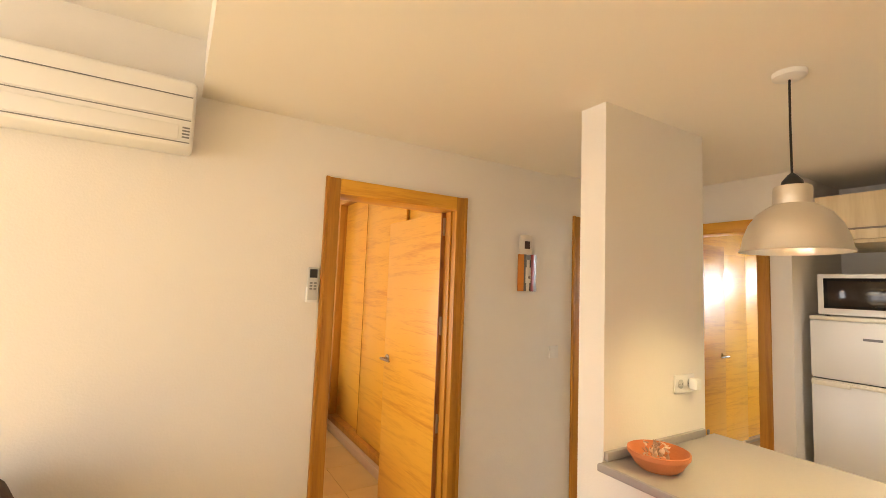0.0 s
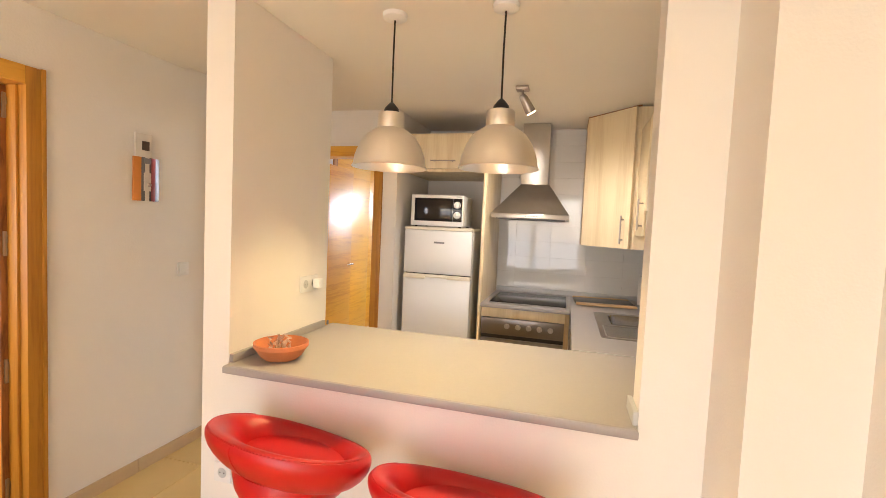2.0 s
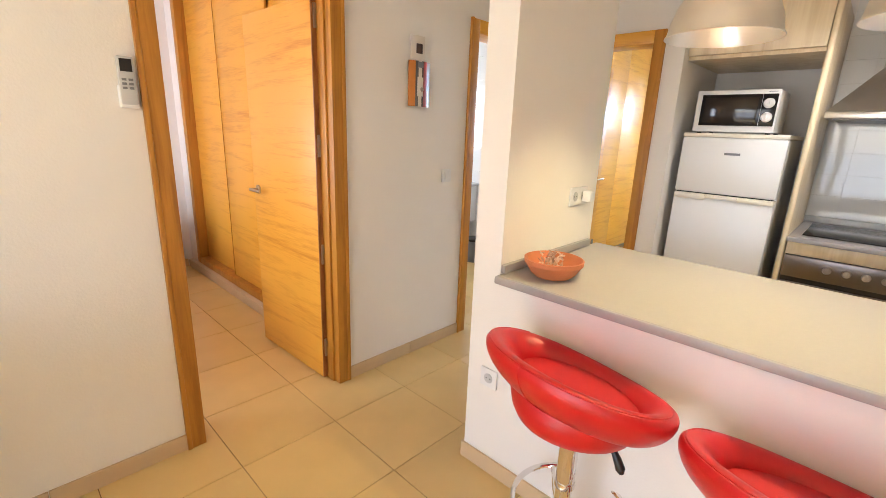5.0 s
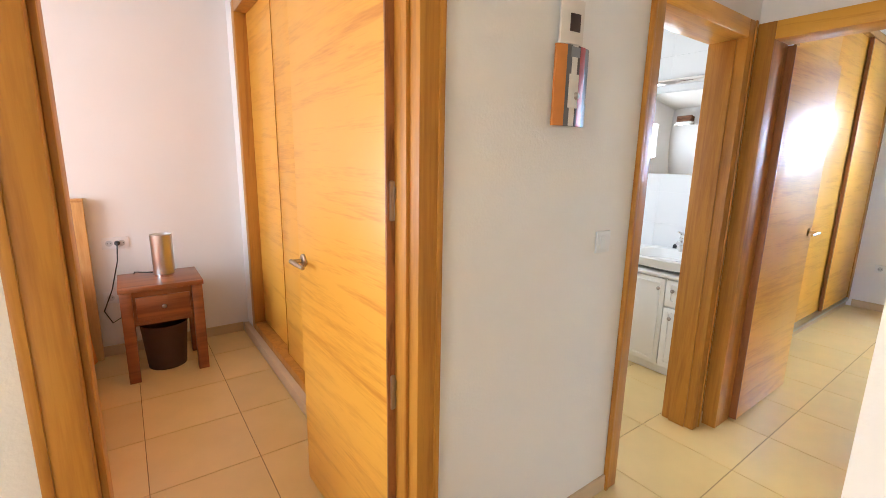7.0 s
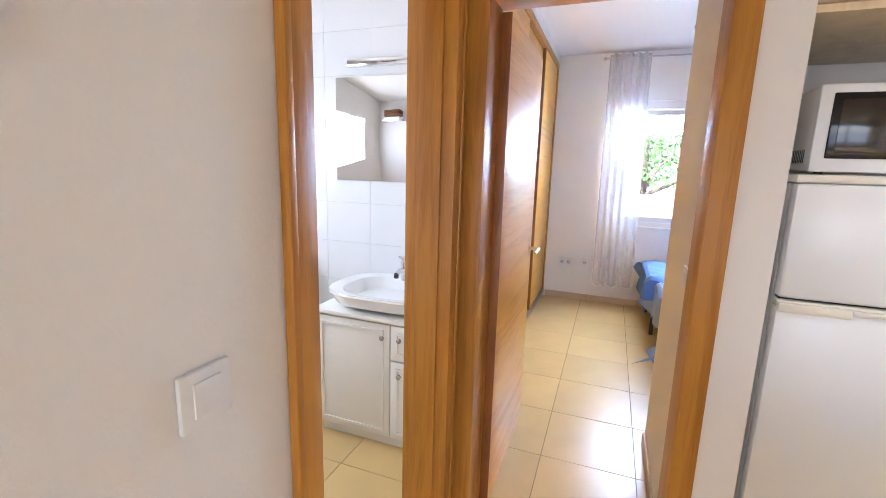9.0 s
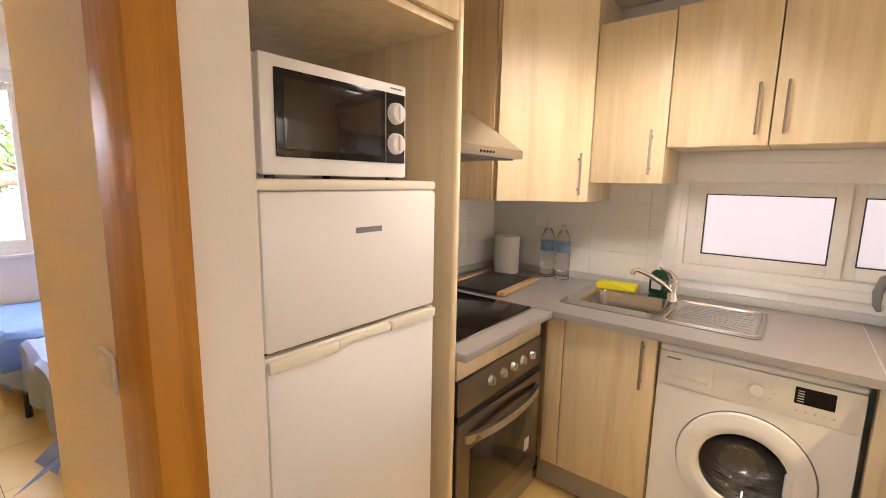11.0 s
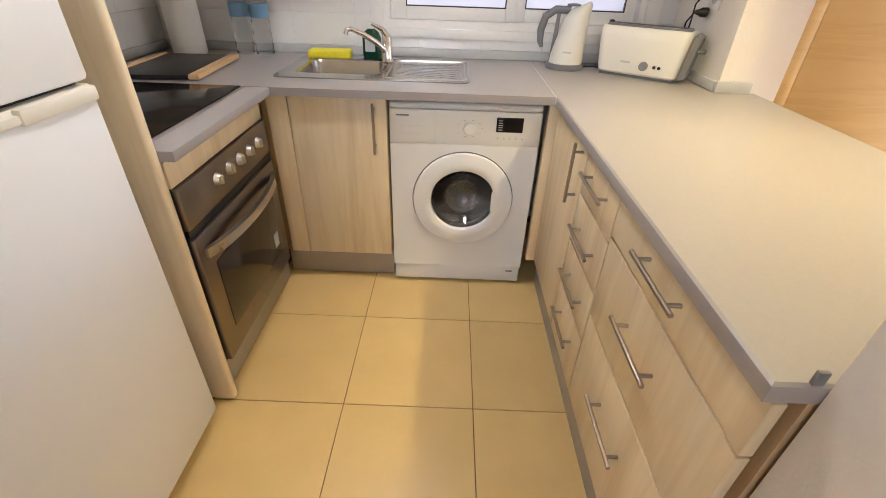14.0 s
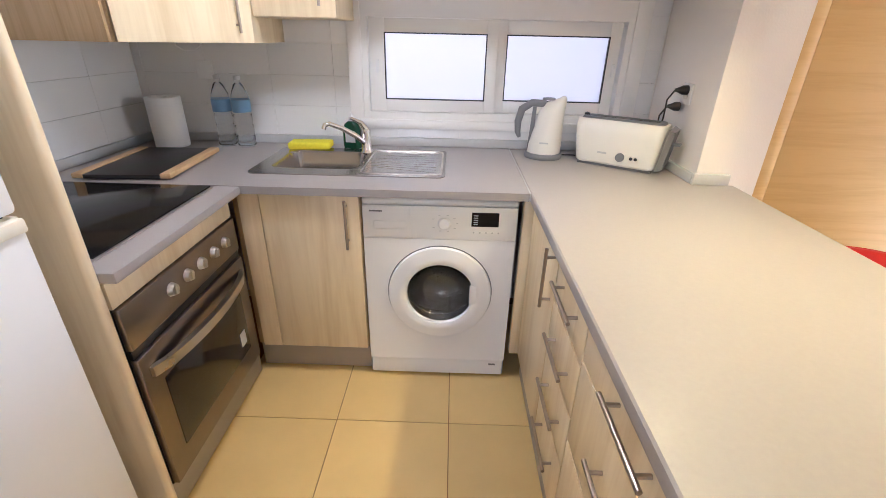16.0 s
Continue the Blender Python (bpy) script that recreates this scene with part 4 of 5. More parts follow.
stool(-0.20, -1.165, -5, -0.078)

# ---- sink and worktop things ----
sk = thing("sink", "stainless steel inset sink with a ribbed drainer", "sink", (1.5, -1.85, 0.9))
part("basin", loft([rrect(1.52, -1.85, 0.80, 0.46, 0.03, 0.9024), rrect(1.52, -1.85, 0.80, 0.46, 0.03, 0.907), rrect(1.675, -1.86, 0.37, 0.31, 0.05, 0.907), rrect(1.675, -1.86, 0.36, 0.30, 0.05, 0.90), rrect(1.675, -1.86, 0.34, 0.28, 0.05, 0.79), rrect(1.675, -1.86, 0.27, 0.21, 0.05, 0.765)], first=False), SINKSTEEL, sk)
part("waste", lathe([(0.04, 0.768), (0.036, 0.770), (0.001, 0.768)], (1.675, -1.86, 0), 24), CHROME, sk, "round chrome waste")
for k in range(9):
    y = -2.02 + k * 0.042
    part("rib", tube([(1.16, y, 0.9062), (1.44, -1.85 + (y + 1.85) * 0.55, 0.9062)], 0.0022, seg=6), SINKSTEEL, sk)
part("drainer_lip", tube([Vector(p) + Vector((0, 0, 0.0)) for p in rrect(1.30, -1.85, 0.33, 0.40, 0.03, 0.907)], 0.004, seg=6, closed=True), STEEL, sk)

tp = thing("kitchen_tap", "chrome single-lever mixer tap", "tap", (1.50, -2.02, 0.906))
part("body", lathe([(0.001, 0.907), (0.03, 0.907), (0.027, 0.915), (0.023, 0.93), (0.023, 0.99), (0.021, 1.015), (0.001, 1.02)], (1.50, -2.02, 0), 24), CHROME, tp)
part("spout", tube([(1.50, -2.015, 0.945), (1.545, -1.985, 0.99), (1.60, -1.95, 1.03), (1.645, -1.92, 1.052), (1.662, -1.91, 1.048), (1.668, -1.905, 1.03)], [0.014, 0.013, 0.012, 0.011, 0.011, 0.0115]), CHROME, tp)
part("lever", tube([(1.50, -2.02, 1.012), (1.52, -2.01, 1.045), (1.565, -1.99, 1.068)], [0.018, 0.012, 0.007]), CHROME, tp)

sp = thing("dish_cloth", "folded bright yellow sponge cloth", "cloth", m=pose(1.785, -2.075, 0.908, 0, 0, 3))
part("cloth", box(-0.1, 0.1, -0.05, 0.05, 0, 0.032, 0.008, seg=3), YELLOW, sp)

dt = thing("washing_up_bottle", "green washing-up liquid bottle with white cap", "bottle", m=pose(1.59, -2.125, 0.9025, 0, 0, -10))
part("bottle", loft([rrect(0, 0, w, d, r, z) for w, d, r, z in ((0.085, 0.05, 0.02, 0), (0.09, 0.055, 0.022, 0.01), (0.09, 0.055, 0.022, 0.09), (0.07, 0.045, 0.02, 0.115), (0.03, 0.03, 0.013, 0.13))]), GREEN, dt)
part("cap", lathe([(0.015, 0.13), (0.014, 0.15), (0.006, 0.155), (0.006, 0.17), (0.001, 0.171)], seg=16), WPLASTIC, dt)
part("label", box(-0.025, 0.025, 0.0275, 0.029, 0.03, 0.085), LGREY, dt, "pale label")


def water_bottle(x, y):
    b = thing("water_bottle", "clear plastic water bottle with blue label", "bottle", (x, y, 0.903), group="water bottles")
    prof = [(0.036, 0.0), (0.042, 0.008), (0.042, 0.05), (0.039, 0.056), (0.042, 0.062), (0.042, 0.10), (0.039, 0.106), (0.042, 0.112), (0.042, 0.15), (0.039, 0.156), (0.042, 0.162), (0.042, 0.225), (0.036, 0.25), (0.022, 0.285), (0.014, 0.295), (0.014, 0.312)]
    bt = part("bottle", lathe([(r, 0.903 + z) for r, z in prof], (x, y, 0), 28), CLEAR, b)
    bt.visible_shadow = False
    part("label", lathe([(0.0425, 1.068), (0.0432, 1.07), (0.0432, 1.122), (0.0425, 1.124)], (x, y, 0), 28), BLUE, b, "blue paper label")
    part("cap", lathe([(0.015, 1.213), (0.015, 1.23), (0.001, 1.232)], (x, y, 0), 20), LGREY, b, "pale screw cap")


water_bottle(2.21, -2.105)
water_bottle(2.11, -2.095)

pr = thing("paper_towel_roll", "white paper towel roll standing on end", "paper roll", (2.465, -2.065, 0.903))
part("roll", lathe([(0.02, 0.903), (0.074, 0.903), (0.076, 0.906), (0.076, 1.13), (0.074, 1.133), (0.02, 1.133), (0.02, 1.0)], (2.465, -2.065, 0), 40), PAPER, pr)
part("loose_sheet", loft([[Vector((2.465 + r * math.cos(a), -2.065 + r * math.sin(a), z)) for r, z in ((0.0765, 0.905), (0.0785, 0.905), (0.0785, 1.131), (0.0765, 1.131))] for a in [radians(100 + 5 * k) for k in range(12)]]), PAPER, pr)

cb = thing("chopping_board", "black slate serving board with bamboo edges", "chopping board", m=pose(2.345, -1.715, 0.9075, 0, 0, 4))
part("slate", box(-0.139, 0.139, -0.225, 0.225, 0.0, 0.016, 0.002), BLACK, cb)
for x in (-0.16, 0.16):
    part("edge", box(x - 0.021, x + 0.021, -0.225, 0.225, 0.0, 0.02, 0.005), wood("bamboo", (0.50, 0.31, 0.14), (0.64, 0.44, 0.22), "y", 0.45), cb, "pale bamboo edge")

kt = thing("electric_kettle", "cream cordless kettle with dark grey handle", "kettle", m=pose(0.655, -2.045, 0.9005, 0, 0, -12))
part("base", lathe([(0.001, 0), (0.088, 0), (0.090, 0.012), (0.084, 0.024), (0.001, 0.025)], seg=36), GREY, kt, "dark grey power base")
rings = []
for z, rx, ry, cx in ((0.025, 0.078, 0.078, 0), (0.06, 0.077, 0.077, -0.002), (0.12, 0.07, 0.072, -0.008), (0.18, 0.061, 0.064, -0.016), (0.22, 0.056, 0.057, -0.022), (0.25, 0.053, 0.05, -0.028), (0.268, 0.048, 0.04, -0.033), (0.279, 0.036, 0.028, -0.04), (0.283, 0.02, 0.015, -0.045)):
    rings.append([Vector((cx + rx * math.cos(a), ry * math.sin(a), z - (0.0 if z < 0.24 else 0.012 * (1 + math.cos(a))))) for a in [2 * math.pi * j / 28 for j in range(28)]])
part("body", loft(rings), IVORY, kt, "cream plastic body with spout")
part("lid", lathe([(0.03, 0.0), (0.028, 0.008), (0.001, 0.012)], (0.0, 0, 0.262), 20), GREY, kt)
part("handle", tube([(0.01, 0, 0.245), (0.075, 0, 0.245), (0.118, 0, 0.215), (0.132, 0, 0.16), (0.13, 0, 0.11), (0.12, 0, 0.085)], [0.016, 0.017, 0.018, 0.017, 0.014, 0.008]), GREY, kt, "dark grey open handle")
part("handle_spine", loft([[Vector((x + 0.052 - 0.0009 * i, y, z)) for x, y, z in ((0, -0.022, 0.03 + i), (0.026 - i * 0.05, -0.018, 0.03 + i), (0.026 - i * 0.05, 0.018, 0.03 + i), (0, 0.022, 0.03 + i))] for i in (0, 0.05, 0.10, 0.15, 0.20)]), GREY, kt)
part("badge", boxes((-0.02, 0.02, 0.0755, 0.0775, 0.075, 0.082)), LGREY, kt)
part("cord", tube([(-0.08, -0.03, 0.008), (-0.14, -0.05, 0.006), (-0.20, -0.03, 0.006), (-0.27, -0.06, 0.006)], 0.0035, seg=8), BLACK, kt, "black cord")

ts = thing("toaster", "long cream toaster with dark grey end and top", "toaster", m=pose(0.345, -1.915, 0.9005, 0, 0, -34))
rings = []
for z, w, d in ((0.012, 0.33, 0.13), (0.02, 0.345, 0.145), (0.08, 0.36, 0.155), (0.15, 0.372, 0.155), (0.185, 0.378, 0.14), (0.20, 0.376, 0.115)):
    rings.append(rrect(0.0, 0, w, d, 0.03, z))
part("body", loft(rings), IVORY, ts, "cream plastic shell")
part("end_cap", loft([[Vector((x, y * s, z)) for x, y, z in ((-0.172, -0.072, 0.012), (-0.172, 0.072, 0.012), (-0.198, 0.074, 0.19), (-0.198, -0.074, 0.19))] if s == 1.0 else [Vector((x, y, z)) for x, y, z in ((-0.20, -0.055, 0.02), (-0.20, 0.055, 0.02), (-0.222, 0.055, 0.18), (-0.222, -0.055, 0.18))] for s in (1.0, 0.8)]), GREY, ts, "dark grey end with the lever")
part("top", loft([rrect(0.0, 0, 0.35, 0.095, 0.02, 0.2005), rrect(0.0, 0, 0.34, 0.085, 0.02, 0.208)]), GREY, ts, "dark grey top around the slot")
part("slot", box(-0.15, 0.15, -0.018, 0.018, 0.2082, 0.2095), BLACK, ts)
part("lever", box(-0.245, -0.215, -0.015, 0.015, 0.12, 0.132, 0.003), GREY, ts)
part("rack_knob", lathe([(0.012, 0.205), (0.012, 0.215), (0.001, 0.219)], (0.165, 0.0, 0), 16), BLACK, ts)
part("foot_strip", box(-0.16, 0.16, -0.06, 0.06, 0.0, 0.0125, 0.003), GREY, ts)
part("dial", lathe([(0.019, 0.0), (0.018, 0.01), (0.001, 0.011)], (-0.03, 0.0765, 0.055), 24, axis="y"), GREY, ts, "round browning dial")
for x in (-0.075, -0.095):
    part("button", lathe([(0.007, 0.0), (0.006, 0.004), (0.001, 0.005)], (x, 0.0765, 0.055), 14, axis="y"), BLACK, ts)
part("badge", boxes((0.03, 0.07, 0.0755, 0.0772, 0.06, 0.068)), LGREY, ts)


# ---- sockets and switches ----
def plate(name, label, cat, p, normal, w=0.082, h=0.082, socket=True, n=1):
    """A wall plate of n units side by side; normal is x or y with a sign."""
    t = thing(name, label, cat, p)
    p = Vector(p)
    ax = Vector((0, 1, 0)) if abs(normal[0]) else Vector((1, 0, 0))
    o = Vector(normal)

    def slab(c, ww, hh, d0, d1, bev):
        lo = [c - ax * ww / 2 + o * d0 - Vector((0, 0, hh / 2)), c + ax * ww / 2 + o * d1 + Vector((0, 0, hh / 2))]
        q = [sorted((lo[0][i], lo[1][i])) for i in range(3)]
        return box(q[0][0], q[0][1], q[1][0], q[1][1], q[2][0], q[2][1], bev)
    part("plate", slab(p, w + 0.071 * (n - 1), h, 0.0, 0.009, 0.003), WPLASTIC, t)
    for k in range(n):
        c = p + ax * 0.071 * (k - (n - 1) / 2)
        if socket:
            prof = [(0.021, 0.0092), (0.021, 0.0105), (0.019, 0.0105), (0.017, 0.0096), (0.001, 0.0096)]
            a = "x" if abs(normal[0]) else "y"
            s = o.x + o.y
            part("socket", lathe([(r, s * z) for r, z in prof], c, 24, axis=a), LGREY, t)
            for e in (-1, 1):
                part("hole", lathe([(0.003, s * 0.0106), (0.001, s * 0.0108)], c + ax * e * 0.0095, 10, axis=a), BLACK, t)
        else:
            part("rocker", slab(c, w * 0.55, h * 0.62, 0.0085, 0.0125, 0.002), WPLASTIC, t)
    return t


plate("light_switch", "white square wall light switch", "switch", (0.737, 0.879, 1.143), (0, -1, 0), socket=False)
ws = plate("wall_socket", "white double wall socket with a plug-in adapter", "socket", (0.548, -0.131, 1.155), (0, -1, 0), n=2)
part("adapter", box(0.565, 0.605, -0.185, -0.145, 1.13, 1.18, 0.006), WPLASTIC, ws, "white plug-in adapter")
plate("wall_socket", "white low wall socket beside the stool", "socket", (-0.001, -0.115, 0.445), (-1, 0, 0))
ks = plate("wall_socket", "white wall socket with two black plugs", "socket", (0.121, -1.865, 1.22), (1, 0, 0))
for y, z in ((-1.86, 1.235), (-1.90, 1.165)):
    pl = part("plug", lathe([(0.019, 0.010), (0.018, 0.03), (0.011, 0.045), (0.006, 0.06), (0.001, 0.061)], (0.121, y, z), 18, axis="x"), BLACK, ks, "black plug")
    part("plug_cord", tube([(0.18, y, z), (0.20, y - 0.01, z - 0.04), (0.19, y - 0.03, z - 0.12), (0.17, -1.99, 0.98), (0.16, -2.05, 0.93)], 0.0035, seg=8), BLACK, pl, "black cord")
plate("wall_socket", "white double socket low on the bedroom wall", "socket", (5.419, 0.80, 0.43), (-1, 0, 0), n=2)
plate("aerial_socket", "white aerial socket low on the bedroom wall", "socket", (5.419, 0.59, 0.44), (-1, 0, 0))
plate("light_switch", "white light switch inside the bedroom doorway", "switch", (2.12, 0.091, 1.08), (0, 1, 0), socket=False)
bs = plate("wall_socket", "white socket with a plugged lamp cord", "socket", (-0.79, 3.719, 0.82), (0, -1, 0), n=2)
part("plug", lathe([(0.018, -0.010), (0.016, -0.03), (0.001, -0.04)], (-0.78, 3.719, 0.82), 16, axis="y"), BLACK, bs)
part("cord", tube([(-0.78, 3.68, 0.82), (-0.79, 3.675, 0.7), (-0.84, 3.67, 0.5), (-0.90, 3.67, 0.35), (-0.86, 3.66, 0.26), (-0.79, 3.66, 0.30), (-0.76, 3.60, 0.5), (-0.70, 3.50, 0.645), (-0.6, 3.43, 0.645)], 0.004, seg=8), BLACK, bs, "dark lamp cord")
plate("phone_socket", "small white socket beside the headboard", "socket", (-0.855, 3.719, 0.43), (0, -1, 0))

cp = thing("blank_cover_plate", "white blank cover plate on the kitchen tiles", "cover plate", (2.30, -2.19, 1.245))
part("plate", box(2.262, 2.342, -2.1938, -2.186, 1.205, 1.285, 0.003), WPLASTIC, cp)
hc = thing("hood_cable", "thin white cable hanging below the corner cabinet", "cable", (2.35, -2.1, 1.37))
part("cable", tube([(2.40, -2.15, 1.3735), (2.395, -2.148, 1.35), (2.36, -2.145, 1.33), (2.31, -2.145, 1.332), (2.28, -2.148, 1.352), (2.275, -2.15, 1.3735)], 0.0028, seg=8), WPLASTIC, hc)

# ---- living room things ----
bw = thing("terracotta_bowl", "shallow terracotta bowl holding dried flowers", "bowl", (0.135, -0.275, 0.9))
part("bowl", lathe([(0.001, 0.9005), (0.068, 0.9005), (0.085, 0.915), (0.104, 0.945), (0.110, 0.952), (0.111, 0.968), (0.106, 0.970), (0.102, 0.962), (0.095, 0.945), (0.075, 0.918), (0.001, 0.912)], (0.135, -0.275, 0), 48), TERRA, bw)
rnd = random.Random(4)
bm = bmesh.new()
for k in range(60):
    a, r = rnd.uniform(0, 6.28), 0.045 * math.sqrt(rnd.random())
    c = Vector((0.15 + r * math.cos(a), -0.255 + r * math.sin(a), 0.925 + rnd.uniform(0, 0.055)))
    ring = []
    u, w = Vector((rnd.uniform(-1, 1), rnd.uniform(-1, 1), rnd.uniform(-1, 1))).normalized(), Vector((rnd.uniform(-1, 1), rnd.uniform(-1, 1), 0.3)).normalized()
    for p, q in ((-1, 0), (-0.2, 0.5), (1, 0), (-0.2, -0.5)):
        ring.append(bm.verts.new(c + u * p * 0.016 + w * q * 0.016))
    bm.faces.new(ring)
part("dried_flowers", bm, mat("dried_petal", (0.55, 0.38, 0.28), 0.9, 0, 40, 0.7), bw, "curled pale and brown dried petals", smooth=False)

wp = thing("wall_art", "tall glazed ceramic wall plaque with coloured stripes", "wall art", (0.445, 0.85, 1.72))


def bowed(x0, x1, z0, z1, proud):
    n = 6
    rings = []
    for k in range(n + 1):
        x = x0 + (x1 - x0) * k / n
        off = 0.026 - 0.016 * ((x - 0.445) / 0.08) ** 2
        yf = 0.872 - off - proud
        rings.append([Vector((x, yf, z0)), Vector((x, yf, z1)), Vector((x, yf + 0.008, z1)), Vector((x, yf + 0.008, z0))])
    return loft(rings)


part("upper_panel", bowed(0.375, 0.465, 1.785, 1.91, 0.003), ART[0], wp, "off-white glazed panel")
part("inset", bowed(0.405, 0.445, 1.82, 1.87, 0.0055), ART[4], wp, "dark square inset")
xs = [0.368, 0.405, 0.425, 0.450, 0.463, 0.492, 0.522]
for k in range(6):
    part("stripe", bowed(xs[k], xs[k + 1], 1.545, 1.784, 0.0), [ART[2], ART[3], ART[0], ART[4], ART[5], ART[3]][k], wp)
part("centre_tile", bowed(0.418, 0.458, 1.60, 1.70, 0.003), ART[0], wp, "pale relief tile")
part("bead", lathe([(0.012, 0), (0.009, -0.006), (0.001, -0.008)], (0.44, 0.834, 1.635), 16, axis="y"), NICKEL, wp)
part("hanger", box(0.42, 0.46, 0.846, 0.8795, 1.75, 1.78), GREY, wp)

wp.location.x += 0.03

rc = thing("remote_control", "pale grey remote control in a white wall holder", "remote", (-0.915, 0.87, 1.54))
part("holder", box(-0.943, -0.887, 0.852, 0.8795, 1.455, 1.53, 0.004), WPLASTIC, rc)
rb = part("body", box(-0.94, -0.89, 0.848, 0.868, 1.465, 1.625, 0.005), LGREY, rc)
part("screen", box(-0.933, -0.897, 0.8465, 0.8485, 1.575, 1.617), BLACK, rb, "dark display")
for r in range(3):
    for c in range(2):
        part("button", box(-0.932 + c * 0.02, -0.918 + c * 0.02, 0.8465, 0.8485, 1.545 - r * 0.014, 1.553 - r * 0.014, 0.001), GREY, rb)

ac = thing("air_conditioner", "white wall-mounted split air conditioner", "air conditioner", (-1.86, 0.8, 2.1))
part("case", box(-2.24, -1.472, 0.70, 0.8795, 2.075, 2.352, 0.02, seg=3), WHITE, ac)
part("upper_flap", box(-2.23, -1.482, 0.694, 0.7015, 2.19, 2.275, 0.003), WHITE, ac)
part("lower_flap", box(-2.20, -1.525, 0.692, 0.7015, 2.10, 2.16, 0.003), WHITE, ac)
for z in (2.183, 2.28, 2.092):
    part("gap", box(-2.23, -1.485, 0.6985, 0.7005, z - 0.002, z + 0.002), GREY, ac)
for k in range(4):
    part("indicator", box(-1.513, -1.487, 0.6975, 0.7005, 2.11 + k * 0.013, 2.116 + k * 0.013), GREY, ac)

ch = thing("armchair", "dark brown upholstered armchair with rounded back", "armchair", m=pose(-2.16, 0.44, 0, 0, 0, 20))
part("seat", box(-0.3, 0.3, -0.3, 0.3, 0.18, 0.44, 0.05, seg=4), BROWN_CLOTH, ch)
part("backrest", box(0.18, 0.34, -0.33, 0.33, 0.2, 0.86, 0.07, seg=5), BROWN_CLOTH, ch)
for x in (-0.25, 0.27):
    for y in (-0.25, 0.25):
        part("leg", tube([(x, y, 0.001), (x, y, 0.2)], [0.016, 0.024]), OAK_EDGE, ch)

# kitchen ceiling spot
ls = thing("ceiling_spot", "single brushed nickel ceiling spotlight, lit", "lamp", (1.40, -1.08, CK))
part("plate", box(1.365, 1.445, -1.12, -1.04, CK - 0.022, CK - 0.001, 0.004), NICKEL, ls)
part("stem", tube([(1.405, -1.08, CK - 0.02), (1.405, -1.085, CK - 0.055)], 0.008), NICKEL, ls)
part("head", tube([(1.405, -1.075, CK - 0.05), (1.41, -1.09, CK - 0.07), (1.43, -1.115, CK - 0.115), (1.445, -1.135, CK - 0.15)], [0.018, 0.026, 0.031, 0.034], seg=24), NICKEL, ls)
part("lens", tube([(1.4455, -1.1357, CK - 0.151), (1.447, -1.1375, CK - 0.1545)], 0.028, seg=20), BULB, ls, "glowing lens")
lamp("ceiling_spot_light", "SPOT", look((1.46, -1.15, CK - 0.175), (1.66, -1.3, 0.9)), 6.8, (1, 0.88, 0.72), 0.12)
bpy.data.lights["ceiling_spot_light"].spot_size, bpy.data.lights["ceiling_spot_light"].spot_blend = radians(150), 0.8

# ---- bedroom with the orange bed ----
wd = thing("fitted_wardrobe", "honey oak fitted wardrobe with sliding doors", "wardrobe", (0.3, 2.3, 0))
part("plinth", box(0.0, 0.615, 1.06, 3.70, 0.001, 0.075, 0.002), SKIRT, wd, "beige tile plinth")
part("carcass", box(0.16, 0.615, 1.06, 3.55, 0.076, 2.5), OAK_EDGE, wd)
part("frame", boxes((0.04, 0.16, 3.47, 3.55, 0.076, 2.5, 0.003)), OAK_V, wd)
part("rail", box(0.04, 0.16, 1.06, 3.469, 0.076, 0.135, 0.003), OAK_V, wd)
part("top_rail", box(0.04, 0.16, 1.06, 3.469, 2.42, 2.5, 0.003), OAK_V, wd)
for y0, y1, x in ((2.72, 3.469, 0.12), (1.9, 2.75, 0.09), (1.07, 1.93, 0.12)):
    part("sliding_door", box(x, x + 0.02, y0, y1, 0.136, 2.419, 0.003), OAK_H, wd)
    part("edge_trim", box(x - 0.004, x + 0.022, y1 - 0.001, y1 + 0.006, 0.136, 2.419), OAK_V, wd)
solo("wall_wardrobe_cheek", box(0.04, 0.62, 3.552, 3.72, 0.075, 2.64), PLASTER, "cream plaster strip beside the wardrobe", "wall", kind="structure")
solo("wall_wardrobe_top", box(0.04, 0.62, 1.02, 3.552, 2.502, 2.64), PLASTER, "cream plaster above the wardrobe", "wall", kind="structure")

ns = thing("nightstand", "cherry-stained wooden nightstand with one drawer", "nightstand", (-0.57, 3.33, 0))
part("top", box(-0.80, -0.335, 3.12, 3.55, 0.598, 0.628, 0.003), CHERRY, ns)
for x in (-0.795, -0.405):
    for y in (3.13, 3.48):
        part("leg", box(x, x + 0.062, y, y + 0.062, 0.001, 0.597, 0.003), CHERRY, ns)
part("carcass", box(-0.732, -0.406, 3.155, 3.53, 0.37, 0.597), CHERRY, ns)
dr = part("drawer_front", box(-0.715, -0.42, 3.138, 3.154, 0.40, 0.555, 0.003), CHERRY, ns)
part("knob", lathe([(0.008, 0), (0.014, -0.014), (0.010, -0.022), (0.001, -0.023)], (-0.567, 3.138, 0.485), 20, axis="y"), NICKEL, dr, "round metal knob")
wb = thing("waste_bin", "dark brown round waste bin under the nightstand", "bin", (-0.57, 3.36, 0))
part("bin", lathe([(0.001, 0.001), (0.115, 0.001), (0.14, 0.30), (0.143, 0.31), (0.136, 0.31), (0.112, 0.02), (0.001, 0.02)], (-0.57, 3.36, 0), 36), BROWN_CLOTH, wb)
tl = thing("table_lamp", "polished metal cylinder table lamp", "lamp", (-0.535, 3.37, 0.628))
part("base", lathe([(0.001, 0.6285), (0.056, 0.6285), (0.058, 0.645), (0.001, 0.646)], (-0.535, 3.37, 0), 32), CHROME, tl)
